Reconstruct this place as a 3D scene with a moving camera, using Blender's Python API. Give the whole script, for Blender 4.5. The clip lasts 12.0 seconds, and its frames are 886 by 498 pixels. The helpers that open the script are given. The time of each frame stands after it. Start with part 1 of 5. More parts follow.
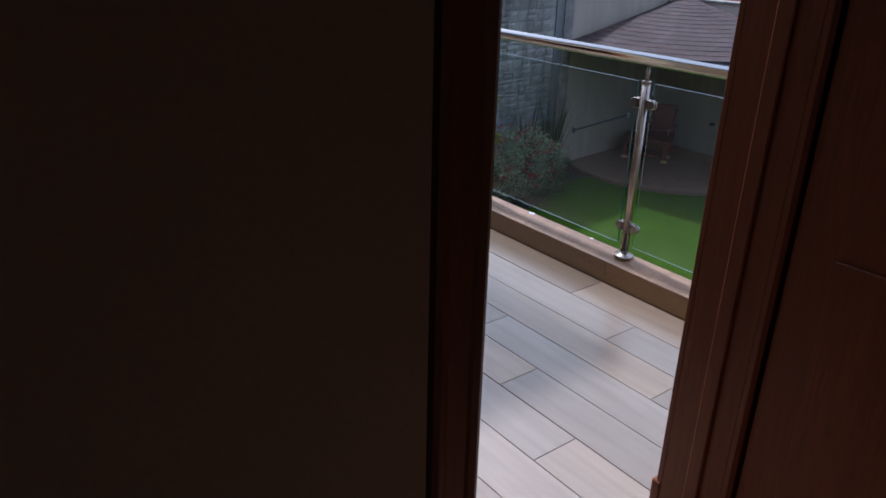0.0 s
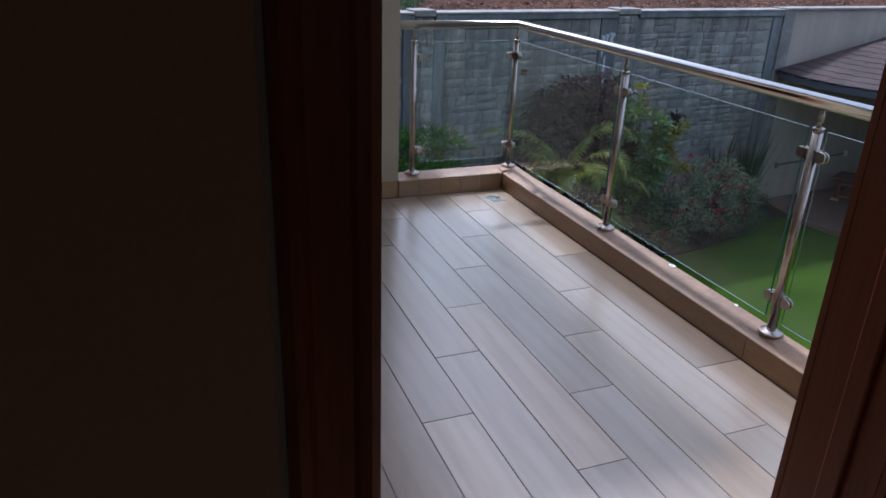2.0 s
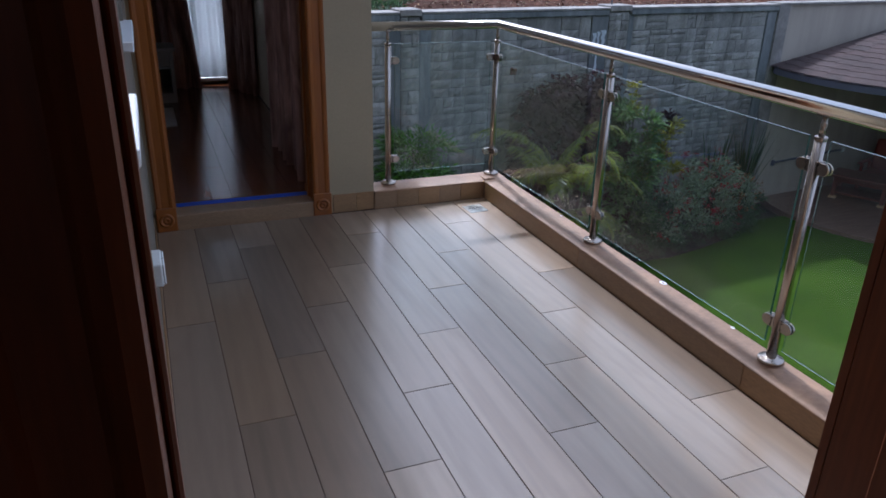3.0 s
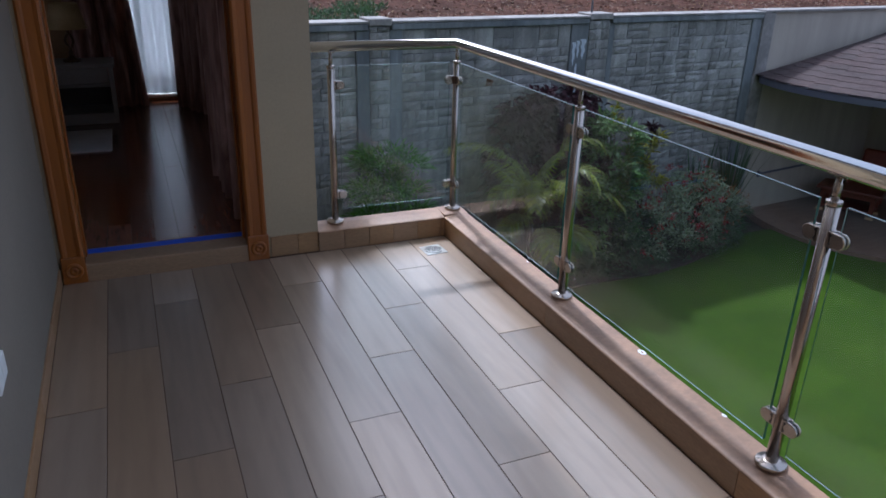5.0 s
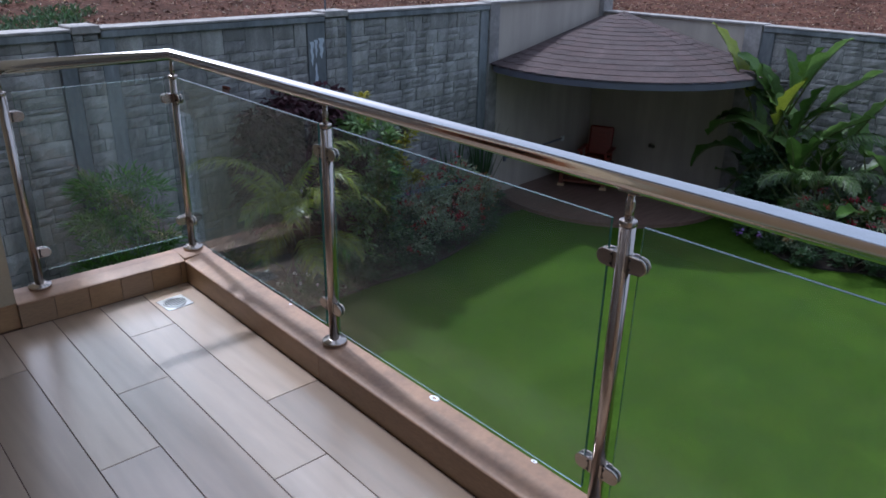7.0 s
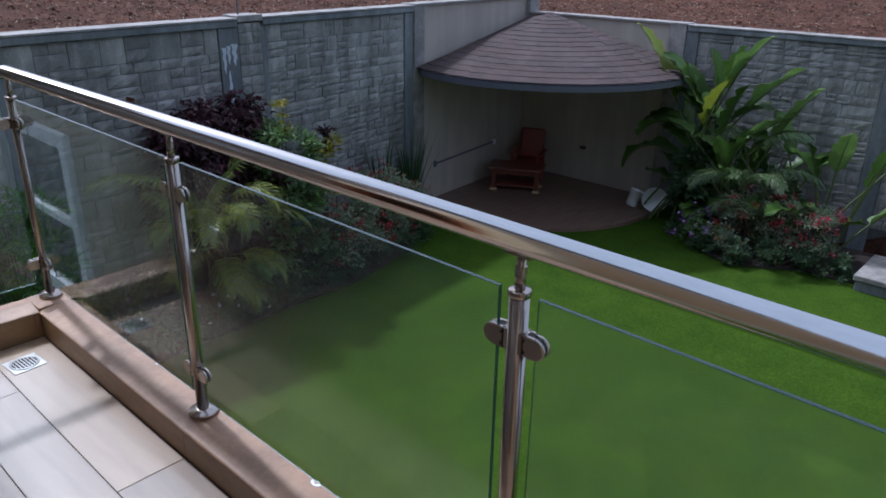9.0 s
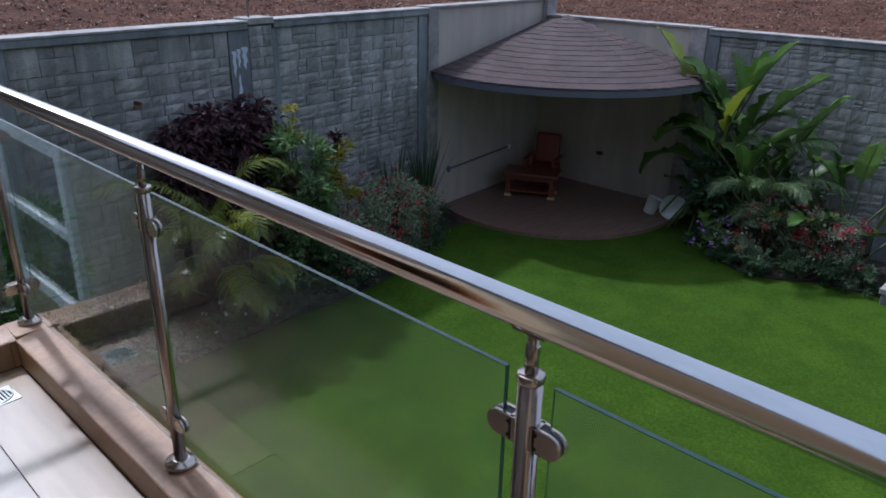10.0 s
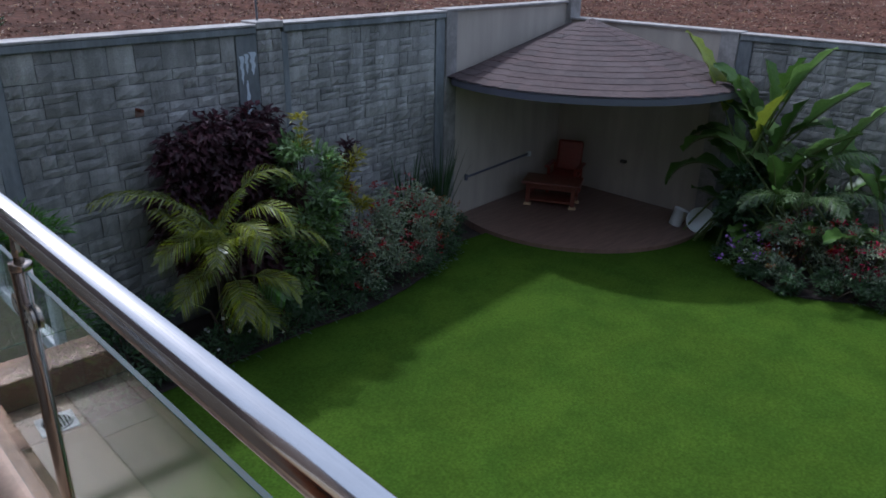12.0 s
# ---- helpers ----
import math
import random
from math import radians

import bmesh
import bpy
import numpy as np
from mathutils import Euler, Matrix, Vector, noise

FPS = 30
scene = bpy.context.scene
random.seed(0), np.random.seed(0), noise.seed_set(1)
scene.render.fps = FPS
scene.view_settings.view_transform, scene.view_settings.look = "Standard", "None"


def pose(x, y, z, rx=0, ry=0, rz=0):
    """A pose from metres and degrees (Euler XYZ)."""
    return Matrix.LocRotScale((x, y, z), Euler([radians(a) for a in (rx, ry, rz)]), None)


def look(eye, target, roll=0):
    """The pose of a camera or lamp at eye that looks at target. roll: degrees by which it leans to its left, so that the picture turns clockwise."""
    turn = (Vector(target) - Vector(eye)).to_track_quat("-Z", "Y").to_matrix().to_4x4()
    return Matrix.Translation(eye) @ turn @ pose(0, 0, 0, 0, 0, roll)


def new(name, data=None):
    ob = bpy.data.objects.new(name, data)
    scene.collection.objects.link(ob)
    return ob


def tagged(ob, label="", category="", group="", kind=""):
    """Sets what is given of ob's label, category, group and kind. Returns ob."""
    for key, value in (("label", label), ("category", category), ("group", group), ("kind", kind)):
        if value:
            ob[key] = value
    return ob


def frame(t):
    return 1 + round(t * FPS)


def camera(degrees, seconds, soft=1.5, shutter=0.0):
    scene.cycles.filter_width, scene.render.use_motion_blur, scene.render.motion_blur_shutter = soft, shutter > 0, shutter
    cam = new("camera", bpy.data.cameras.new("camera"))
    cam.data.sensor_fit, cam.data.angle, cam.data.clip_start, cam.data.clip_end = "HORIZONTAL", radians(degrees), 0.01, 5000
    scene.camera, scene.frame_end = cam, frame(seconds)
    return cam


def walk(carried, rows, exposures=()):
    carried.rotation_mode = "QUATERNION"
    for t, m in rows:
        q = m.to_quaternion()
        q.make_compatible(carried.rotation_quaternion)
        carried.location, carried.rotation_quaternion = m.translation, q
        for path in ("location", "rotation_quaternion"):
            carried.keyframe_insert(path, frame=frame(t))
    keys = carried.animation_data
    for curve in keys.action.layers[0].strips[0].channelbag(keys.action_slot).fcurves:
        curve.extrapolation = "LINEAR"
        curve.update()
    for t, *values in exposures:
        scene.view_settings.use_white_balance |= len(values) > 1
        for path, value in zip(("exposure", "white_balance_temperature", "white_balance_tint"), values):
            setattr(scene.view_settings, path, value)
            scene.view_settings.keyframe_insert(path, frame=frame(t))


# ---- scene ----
cam = camera(62.1, 12.0, soft=1.7)
PATH = [
    (0, (-2.652, -4.515, 1.591), (-1.534, -3.057, 0.801), 1.5),
    (0.5, (-2.495, -4.498, 1.574), (-1.514, -2.939, 0.795), 1.4),
    (1, (-2.388, -4.463, 1.597), (-1.545, -2.828, 0.812), 1.8),
    (1.5, (-2.294, -4.44, 1.609), (-1.577, -2.744, 0.827), 2.5),
    (2, (-2.172, -4.391, 1.591), (-1.485, -2.68, 0.815), 2.2),
    (2.5, (-2.051, -4.301, 1.579), (-1.369, -2.588, 0.804), 1.3),
    (3, (-1.961, -4.165, 1.577), (-1.268, -2.458, 0.798), 1.5),
    (5, (-1.583, -3.702, 1.606), (-0.855, -2.006, 0.835), 1.6),
    (5.5, (-1.499, -3.577, 1.612), (-0.723, -1.9, 0.846), 1.3),
    (6, (-1.441, -3.453, 1.596), (-0.522, -1.849, 0.831), 1.3),
    (6.5, (-1.402, -3.356, 1.592), (-0.31, -1.864, 0.829), 1.3),
    (7, (-1.299, -3.287, 1.579), (-0.046, -1.928, 0.816), 1.2),
    (7.5, (-1.198, -3.245, 1.58), (0.186, -2.017, 0.82), 1.1),
    (9.5, (-0.767, -3.03, 1.562), (0.588, -1.768, 0.806), 1.0),
    (10, (-0.661, -2.944, 1.573), (0.679, -1.666, 0.818), 1.1),
    (10.5, (-0.536, -2.873, 1.56), (0.783, -1.571, 0.807), 1.2),
    (11, (-0.418, -2.819, 1.558), (0.893, -1.51, 0.807), 1.1),
    (11.5, (-0.322, -2.747, 1.575), (0.982, -1.431, 0.821), 1.1),
    (12, (-0.224, -2.656, 1.577), (1.075, -1.336, 0.822), 1.1),
]
walk(cam, [(t, look(eye, target, roll)) for t, eye, target, roll in PATH], [(0, 0.20, 5250, 14), (6, 0.18, 5250, 14), (9.5, 0.03, 5300, 14), (12, 0.02, 5300, 14)])

# ---- light ----
SUN_AZ = radians(86)      # from +X towards +Y
SUN_EL = radians(54.4)
world = bpy.data.worlds.new("sky")
scene.world = world
world.use_nodes = True
wn = world.node_tree
sky = wn.nodes.new("ShaderNodeTexSky")
sky.sky_type = 'NISHITA'
sky.sun_disc = False
sky.sun_elevation = SUN_EL
sky.sun_rotation = math.pi / 2 - SUN_AZ
sky.air_density, sky.dust_density, sky.ozone_density = 0.6, 9.0, 0.4
wn.nodes["Background"].inputs[1].default_value = 0.13
cloud = wn.nodes.new("ShaderNodeMix")          # thin bright cloud over the whole sky
cloud.data_type = 'RGBA'
cloud.inputs[0].default_value = 0.48
cloud.inputs[7].default_value = (7.9, 8.8, 10.0, 1)
wn.links.new(sky.outputs[0], cloud.inputs[6])
wn.links.new(cloud.outputs[2], wn.nodes["Background"].inputs[0])
sun_data = bpy.data.lights.new("sun", 'SUN')
sun_data.energy, sun_data.angle, sun_data.color = 3.0, radians(2.6), (1.0, 0.975, 0.94)
sun = new("sun", sun_data)
sun.matrix_world = look((20 * math.cos(SUN_AZ), 20 * math.sin(SUN_AZ), 20 * math.tan(SUN_EL)), (0, 0, 0))


# ---- materials ----
def mat(name, color, rough=0.6, metal=0.0, vary=0.15, scale=6.0, fine=60.0, bump=0.0, stretch=(1, 1, 1), second=None,
        amount=0.5, rnd=0.0, spec=0.5, coat=0.0, trans=0.0, rough_vary=0.1, coords="Object", islands=False, sub=0.0, figure=0.0):
    """A surface with large patches, fine grain and relief; second: colour of the patches."""
    m = bpy.data.materials.new(name)
    m.use_nodes = True
    nt = m.node_tree
    b = nt.nodes["Principled BSDF"]
    tc = nt.nodes.new("ShaderNodeTexCoord")
    mp = nt.nodes.new("ShaderNodeMapping")
    mp.inputs["Scale"].default_value = stretch
    nt.links.new(tc.outputs[coords], mp.inputs[0])
    vec = mp.outputs[0]
    if rnd or islands:
        src = nt.nodes.new("ShaderNodeNewGeometry") if islands else nt.nodes.new("ShaderNodeObjectInfo")
        rout = src.outputs["Random Per Island"] if islands else src.outputs["Random"]
        wnode = nt.nodes.new("ShaderNodeTexWhiteNoise")
        wnode.noise_dimensions = '1D'
        nt.links.new(rout, wnode.inputs["W"])
        if not islands:
            off = nt.nodes.new("ShaderNodeVectorMath")
            off.operation = 'MULTIPLY_ADD'
            nt.links.new(wnode.outputs["Color"], off.inputs[0])
            off.inputs[1].default_value = (37, 41, 29)
            nt.links.new(vec, off.inputs[2])
            vec = off.outputs[0]
    big = nt.nodes.new("ShaderNodeTexNoise")
    big.inputs["Scale"].default_value = scale
    big.inputs["Detail"].default_value = 5
    big.inputs["Distortion"].default_value = figure
    small = nt.nodes.new("ShaderNodeTexNoise")
    small.inputs["Scale"].default_value = fine
    small.inputs["Detail"].default_value = 3
    nt.links.new(vec, big.inputs[0])
    nt.links.new(vec, small.inputs[0])
    ramp = nt.nodes.new("ShaderNodeMapRange")
    ramp.inputs["From Min"].default_value, ramp.inputs["From Max"].default_value = 0.35, 0.65
    nt.links.new(big.outputs[0], ramp.inputs[0])
    mix = nt.nodes.new("ShaderNodeMix")
    mix.data_type = 'RGBA'
    mix.inputs[6].default_value = (*color, 1)
    mix.inputs[7].default_value = (*(second or [c * (1 - vary) for c in color]), 1)
    fac = nt.nodes.new("ShaderNodeMath")
    fac.operation = 'MULTIPLY'
    fac.inputs[1].default_value = amount if second else 1.0
    nt.links.new(ramp.outputs[0], fac.inputs[0])
    nt.links.new(fac.outputs[0], mix.inputs[0])
    hsv = nt.nodes.new("ShaderNodeHueSaturation")
    nt.links.new(mix.outputs[2], hsv.inputs["Color"])
    val = nt.nodes.new("ShaderNodeMapRange")
    val.inputs["From Min"].default_value, val.inputs["From Max"].default_value = 0.3, 0.7
    val.inputs["To Min"].default_value, val.inputs["To Max"].default_value = 1 - vary, 1 + vary
    nt.links.new(small.outputs[0], val.inputs[0])
    vout = val.outputs[0]
    if figure > 1.2:                           # growth rings, drawn out along the board
        wave = nt.nodes.new("ShaderNodeTexWave")
        wave.inputs["Scale"].default_value = 0.8
        wave.inputs["Distortion"].default_value = 7.0
        wave.inputs["Detail"].default_value = 3
        wave.inputs["Detail Scale"].default_value = 0.7
        nt.links.new(vec, wave.inputs[0])
        wr = nt.nodes.new("ShaderNodeMapRange")
        wr.inputs["From Max"].default_value = 0.45
        wr.inputs["To Min"].default_value, wr.inputs["To Max"].default_value = 0.93, 1.02
        nt.links.new(wave.outputs["Fac"], wr.inputs[0])
        wm = nt.nodes.new("ShaderNodeMath")
        wm.operation = 'MULTIPLY'
        nt.links.new(vout, wm.inputs[0])
        nt.links.new(wr.outputs[0], wm.inputs[1])
        vout = wm.outputs[0]
    if rnd or islands:
        mr = nt.nodes.new("ShaderNodeMapRange")
        mr.inputs["To Min"].default_value, mr.inputs["To Max"].default_value = 1 - rnd, 1 + rnd
        nt.links.new(wnode.outputs["Value"], mr.inputs[0])
        mm = nt.nodes.new("ShaderNodeMath")
        mm.operation = 'MULTIPLY'
        nt.links.new(vout, mm.inputs[0])
        nt.links.new(mr.outputs[0], mm.inputs[1])
        vout = mm.outputs[0]
        sep = nt.nodes.new("ShaderNodeSeparateColor")
        nt.links.new(wnode.outputs["Color"], sep.inputs[0])
        sr = nt.nodes.new("ShaderNodeMapRange")
        sr.inputs["To Min"].default_value, sr.inputs["To Max"].default_value = (1 - rnd, 1 + rnd) if figure <= 1.2 else (0.92, 1.22)
        nt.links.new(sep.outputs[1], sr.inputs[0])
        nt.links.new(sr.outputs[0], hsv.inputs["Saturation"])
    nt.links.new(vout, hsv.inputs["Value"])
    nt.links.new(hsv.outputs[0], b.inputs["Base Color"])
    rr = nt.nodes.new("ShaderNodeMapRange")
    rr.inputs["To Min"].default_value, rr.inputs["To Max"].default_value = max(0.02, rough - rough_vary), min(1, rough + rough_vary)
    nt.links.new(big.outputs[0], rr.inputs[0])
    nt.links.new(rr.outputs[0], b.inputs["Roughness"])
    b.inputs["Metallic"].default_value = metal
    b.inputs["Specular IOR Level"].default_value = spec
    b.inputs["Coat Weight"].default_value = coat
    b.inputs["Coat Roughness"].default_value = 0.15
    b.inputs["Transmission Weight"].default_value = trans
    if sub:
        b.inputs["Subsurface Weight"].default_value = sub
        b.inputs["Subsurface Radius"].default_value = (0.02, 0.03, 0.01)
    if bump:
        bp = nt.nodes.new("ShaderNodeBump")
        bp.inputs["Strength"].default_value = min(1.0, bump)
        bp.inputs["Distance"].default_value = 0.004 * max(1.0, bump)
        nt.links.new(small.outputs[0], bp.inputs["Height"])
        nt.links.new(bp.outputs[0], b.inputs["Normal"])
    return m


def leaf_mat(name, color, second, rough=0.45, amount=0.7, scale=1.5, spec=0.35):
    """Leaves: each varies a little, and lets light through."""
    m = mat(name, color, rough, second=second, amount=amount, scale=scale, fine=30, vary=0.15, islands=True, rnd=0.3, spec=spec)
    nt = m.node_tree
    b = nt.nodes["Principled BSDF"]
    tr = nt.nodes.new("ShaderNodeBsdfTranslucent")
    hsv = [n for n in nt.nodes if n.bl_idname == "ShaderNodeHueSaturation"][0]
    nt.links.new(hsv.outputs[0], tr.inputs[0])
    ms = nt.nodes.new("ShaderNodeMixShader")
    ms.inputs[0].default_value = 0.25
    nt.links.new(b.outputs[0], ms.inputs[1])
    nt.links.new(tr.outputs[0], ms.inputs[2])
    nt.links.new(ms.outputs[0], nt.nodes["Material Output"].inputs[0])
    return m


M_PLANK = mat("wood_look_tile", (0.272, 0.202, 0.145), 0.36, vary=0.03, scale=0.9, fine=11, bump=0.012, stretch=(5.0, 0.8, 1),
              second=(0.206, 0.148, 0.102), amount=0.8, rnd=0.24, rough_vary=0.10, spec=0.9, figure=1.6, coat=0.95)
M_PLANK.node_tree.nodes["Principled BSDF"].inputs["Coat Roughness"].default_value = 0.22
M_GROUT = mat("grout", (0.070, 0.036, 0.024), 0.85, fine=120, bump=0.2)
M_SKIRT = mat("skirting_tile", (0.300, 0.178, 0.088), 0.45, vary=0.12, scale=3, fine=20, stretch=(2, 2, 9), rnd=0.08)
M_KERB = mat("kerb_render", (0.335, 0.192, 0.106), 0.55, vary=0.10, scale=4, fine=50, second=(0.215, 0.128, 0.078), amount=0.9, bump=0.15)
M_STEEL = mat("brushed_steel", (0.47, 0.41, 0.36), 0.24, metal=1.0, vary=0.05, scale=8, fine=90, stretch=(1, 1, 0.1), rough_vary=0.04)
M_RAIL = mat("polished_steel", (0.66, 0.64, 0.62), 0.13, metal=1.0, vary=0.04, scale=5, fine=90, stretch=(1, 0.2, 1), rough_vary=0.05)
M_RUBBER = mat("rubber", (0.012, 0.012, 0.014), 0.6)
M_WALLP = mat("cream_plaster", (0.385, 0.305, 0.190), 0.75, vary=0.04, scale=1.2, fine=80, bump=0.08, second=(0.300, 0.242, 0.158), amount=0.6)
# cream plaster of the house wall, its greyish shade put into the colour
M_HOUSE = mat("shaded_cream_plaster", (0.200, 0.168, 0.130), 0.75, vary=0.05, scale=1.5, fine=80, bump=0.08)
M_UPPERDARK = mat("dark_upper_storey", (0.085, 0.058, 0.046), 0.8, vary=0.2, scale=2, fine=12, bump=0.3)
M_ROOMWALL = mat("room_paint", (0.35, 0.210, 0.098), 0.7, vary=0.05, scale=2, fine=80, bump=0.05)
M_CEIL = mat("ceiling_paint", (0.429, 0.410, 0.377), 0.8, vary=0.03)
M_FRAMEWOOD = mat("varnished_wood", (0.290, 0.092, 0.012), 0.38, vary=0.07, scale=2, fine=12, stretch=(7, 7, 0.6), second=(0.185, 0.056, 0.009), amount=0.7, bump=0.02, coat=0.08, spec=0.4)
M_DOORWOOD = mat("mahogany_wood", (0.195, 0.058, 0.016), 0.45, vary=0.15, scale=3, fine=14, stretch=(9, 9, 0.7), second=(0.165, 0.047, 0.014), amount=0.8, bump=0.04, spec=0.35)
M_ROOMFLOOR = mat("parquet", (0.184, 0.067, 0.034), 0.16, vary=0.15, scale=3, fine=14, stretch=(7, 0.8, 1), second=(0.120, 0.042, 0.021), amount=0.8, rnd=0.15, coat=0.3)
M_TAPE = mat("blue_tape", (0.02, 0.09, 0.60), 0.5, vary=0.08, fine=40)
M_WHITE = mat("white_paint", (0.78, 0.79, 0.80), 0.45, vary=0.03)
M_PLASTIC = mat("white_plastic", (0.70, 0.72, 0.70), 0.4, vary=0.04)
M_CURTAIN = mat("brown_patterned_curtain", (0.520, 0.310, 0.240), 0.85, vary=0.12, scale=0.5, fine=3, stretch=(16, 16, 3), second=(0.180, 0.090, 0.068), amount=1.0, figure=1.6)
M_NIGHT = mat("grey_lacquer", (0.27, 0.245, 0.215), 0.4, vary=0.05)
M_DARKIN = mat("dark_veneer_and_unlit_room", (0.05, 0.04, 0.035), 0.5)
M_RUG = mat("grey_rug", (0.52, 0.49, 0.45), 0.95, vary=0.15, fine=120, bump=0.6)
M_SHADE = mat("lamp_shade_linen", (0.48, 0.33, 0.15), 0.85, vary=0.08, fine=80)
M_BRONZE = mat("dark_bronze", (0.130, 0.075, 0.035), 0.4, metal=0.8)
M_BEDLINEN = mat("bed_linen", (0.72, 0.72, 0.74), 0.9, vary=0.06, fine=30, bump=0.2)
M_LAWN = mat("lawn_turf", (0.038, 0.071, 0.0065), 0.9, vary=0.22, scale=2.0, fine=38, bump=0.08, second=(0.027, 0.057, 0.006), amount=0.7, spec=0.04)
M_BLADE = leaf_mat("grass_blades", (0.036, 0.082, 0.007), (0.026, 0.063, 0.005), 0.8, spec=0.05)
M_SOIL = mat("bed_soil", (0.030, 0.020, 0.015), 0.95, vary=0.35, scale=5, fine=40, bump=1.0)
M_FIELD = mat("red_field_soil", (0.090, 0.043, 0.029), 0.95, vary=0.4, scale=1.6, fine=9, bump=6, second=(0.046, 0.023, 0.016), amount=0.9, coords="Object", spec=0.05)
M_STRAW = mat("dry_straw", (0.380, 0.300, 0.215), 0.9, islands=True, rnd=0.5, spec=0.1)
M_STONE = mat("wall_stone", (0.320, 0.312, 0.288), 0.85, vary=0.22, scale=1.6, fine=26, bump=1.2, rnd=0.18, second=(0.250, 0.246, 0.228), amount=0.8)
M_JOINT = mat("wall_joint", (0.085, 0.086, 0.083), 0.9, vary=0.2, fine=30, bump=0.5)
M_CONC = mat("grey_concrete_paint", (0.215, 0.226, 0.228), 0.8, vary=0.12, scale=2, fine=25, bump=0.4, second=(0.130, 0.146, 0.153), amount=0.8, stretch=(1, 1, 0.4))
M_PALECOP = mat("pale_render", (0.299, 0.280, 0.260), 0.8, vary=0.08, scale=1.5, fine=30, second=(0.240, 0.224, 0.208), amount=0.6, bump=0.2, stretch=(1, 1, 0.5))
M_GAZ = mat("gazebo_plaster", (0.400, 0.350, 0.290), 0.8, vary=0.05, scale=1.5, fine=60, bump=0.1)
M_DRIP = mat("white_paint_drip", (0.480, 0.525, 0.570), 0.7, vary=0.1)
M_SHINGLE = mat("brown_shingle", (0.056, 0.036, 0.034), 0.9, vary=0.15, scale=3, fine=60, bump=0.8, rnd=0.14)
M_FASCIA = mat("grey_fascia", (0.115, 0.115, 0.150), 0.45, vary=0.06)
M_GAZFLOOR = mat("gazebo_tile", (0.175, 0.108, 0.080), 0.4, vary=0.15, scale=2, fine=12, stretch=(1, 7, 1), second=(0.130, 0.080, 0.062), amount=0.8)
M_CHAIR = mat("red_brown_wood", (0.190, 0.026, 0.015), 0.4, vary=0.15, scale=4, fine=20, stretch=(1, 6, 6), coat=0.15)
M_TABLE = mat("dark_red_wood", (0.13, 0.035, 0.020), 0.4, vary=0.15, scale=4, fine=20, stretch=(6, 1, 6))
M_PALEFOOT = mat("pale_pine", (0.52, 0.36, 0.20), 0.6, vary=0.1)
M_IRON = mat("drain_steel", (0.55, 0.56, 0.55), 0.3, metal=1.0, vary=0.06)
M_BLACK = mat("black_void", (0.008, 0.008, 0.008), 0.8)
M_GALV = mat("galvanised_post", (0.16, 0.16, 0.17), 0.5, metal=0.7)
M_BARK = mat("bark", (0.075, 0.052, 0.035), 0.9, vary=0.3, scale=4, fine=30, bump=1.0)
M_STEM = mat("green_stem", (0.10, 0.13, 0.035), 0.6, vary=0.2, scale=4)
L_PURPLE = leaf_mat("maroon_leaf", (0.075, 0.036, 0.042), (0.040, 0.019, 0.025), 0.65, spec=0.2)
L_PALM = leaf_mat("palm_leaf", (0.215, 0.235, 0.040), (0.090, 0.130, 0.024), 0.4)
L_PALMD = leaf_mat("deep_palm_leaf", (0.088, 0.163, 0.041), (0.048, 0.102, 0.027), 0.4)
L_GREEN = leaf_mat("green_leaf", (0.185, 0.280, 0.105), (0.095, 0.160, 0.060), 0.45)
L_GREY = leaf_mat("grey_green_leaf", (0.270, 0.320, 0.200), (0.150, 0.200, 0.120), 0.5)
L_DARK = leaf_mat("dark_leaf", (0.070, 0.122, 0.052), (0.038, 0.074, 0.034), 0.5)
L_BRIGHT = leaf_mat("bright_leaf", (0.121, 0.246, 0.046), (0.063, 0.150, 0.029), 0.45)
L_YELLOW = leaf_mat("yellow_leaf", (0.352, 0.303, 0.039), (0.156, 0.185, 0.029), 0.45)
L_RED = leaf_mat("red_flower", (0.360, 0.030, 0.036), (0.210, 0.022, 0.026), 0.6)
L_PINK = leaf_mat("crimson_flower", (0.425, 0.021, 0.064), (0.287, 0.016, 0.043), 0.6)
L_ORANGE = leaf_mat("orange_leaf", (0.306, 0.111, 0.030), (0.170, 0.085, 0.025), 0.6)
L_WHITEF = leaf_mat("white_flower", (0.637, 0.629, 0.595), (0.527, 0.510, 0.468), 0.6)
L_MAUVE = leaf_mat("mauve_flower", (0.357, 0.170, 0.527), (0.255, 0.111, 0.408), 0.6)
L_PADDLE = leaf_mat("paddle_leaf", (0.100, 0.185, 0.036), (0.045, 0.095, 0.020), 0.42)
# same leaf as paddle_leaf, with the light falling on it put into the colour
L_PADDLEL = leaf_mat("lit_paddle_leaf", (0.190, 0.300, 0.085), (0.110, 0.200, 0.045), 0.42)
L_PALMG = leaf_mat("grey_palm_leaf", (0.110, 0.165, 0.065), (0.060, 0.100, 0.040), 0.4)
L_PADDLEY = leaf_mat("yellowish_paddle_leaf", (0.300, 0.340, 0.040), (0.180, 0.250, 0.030), 0.35)


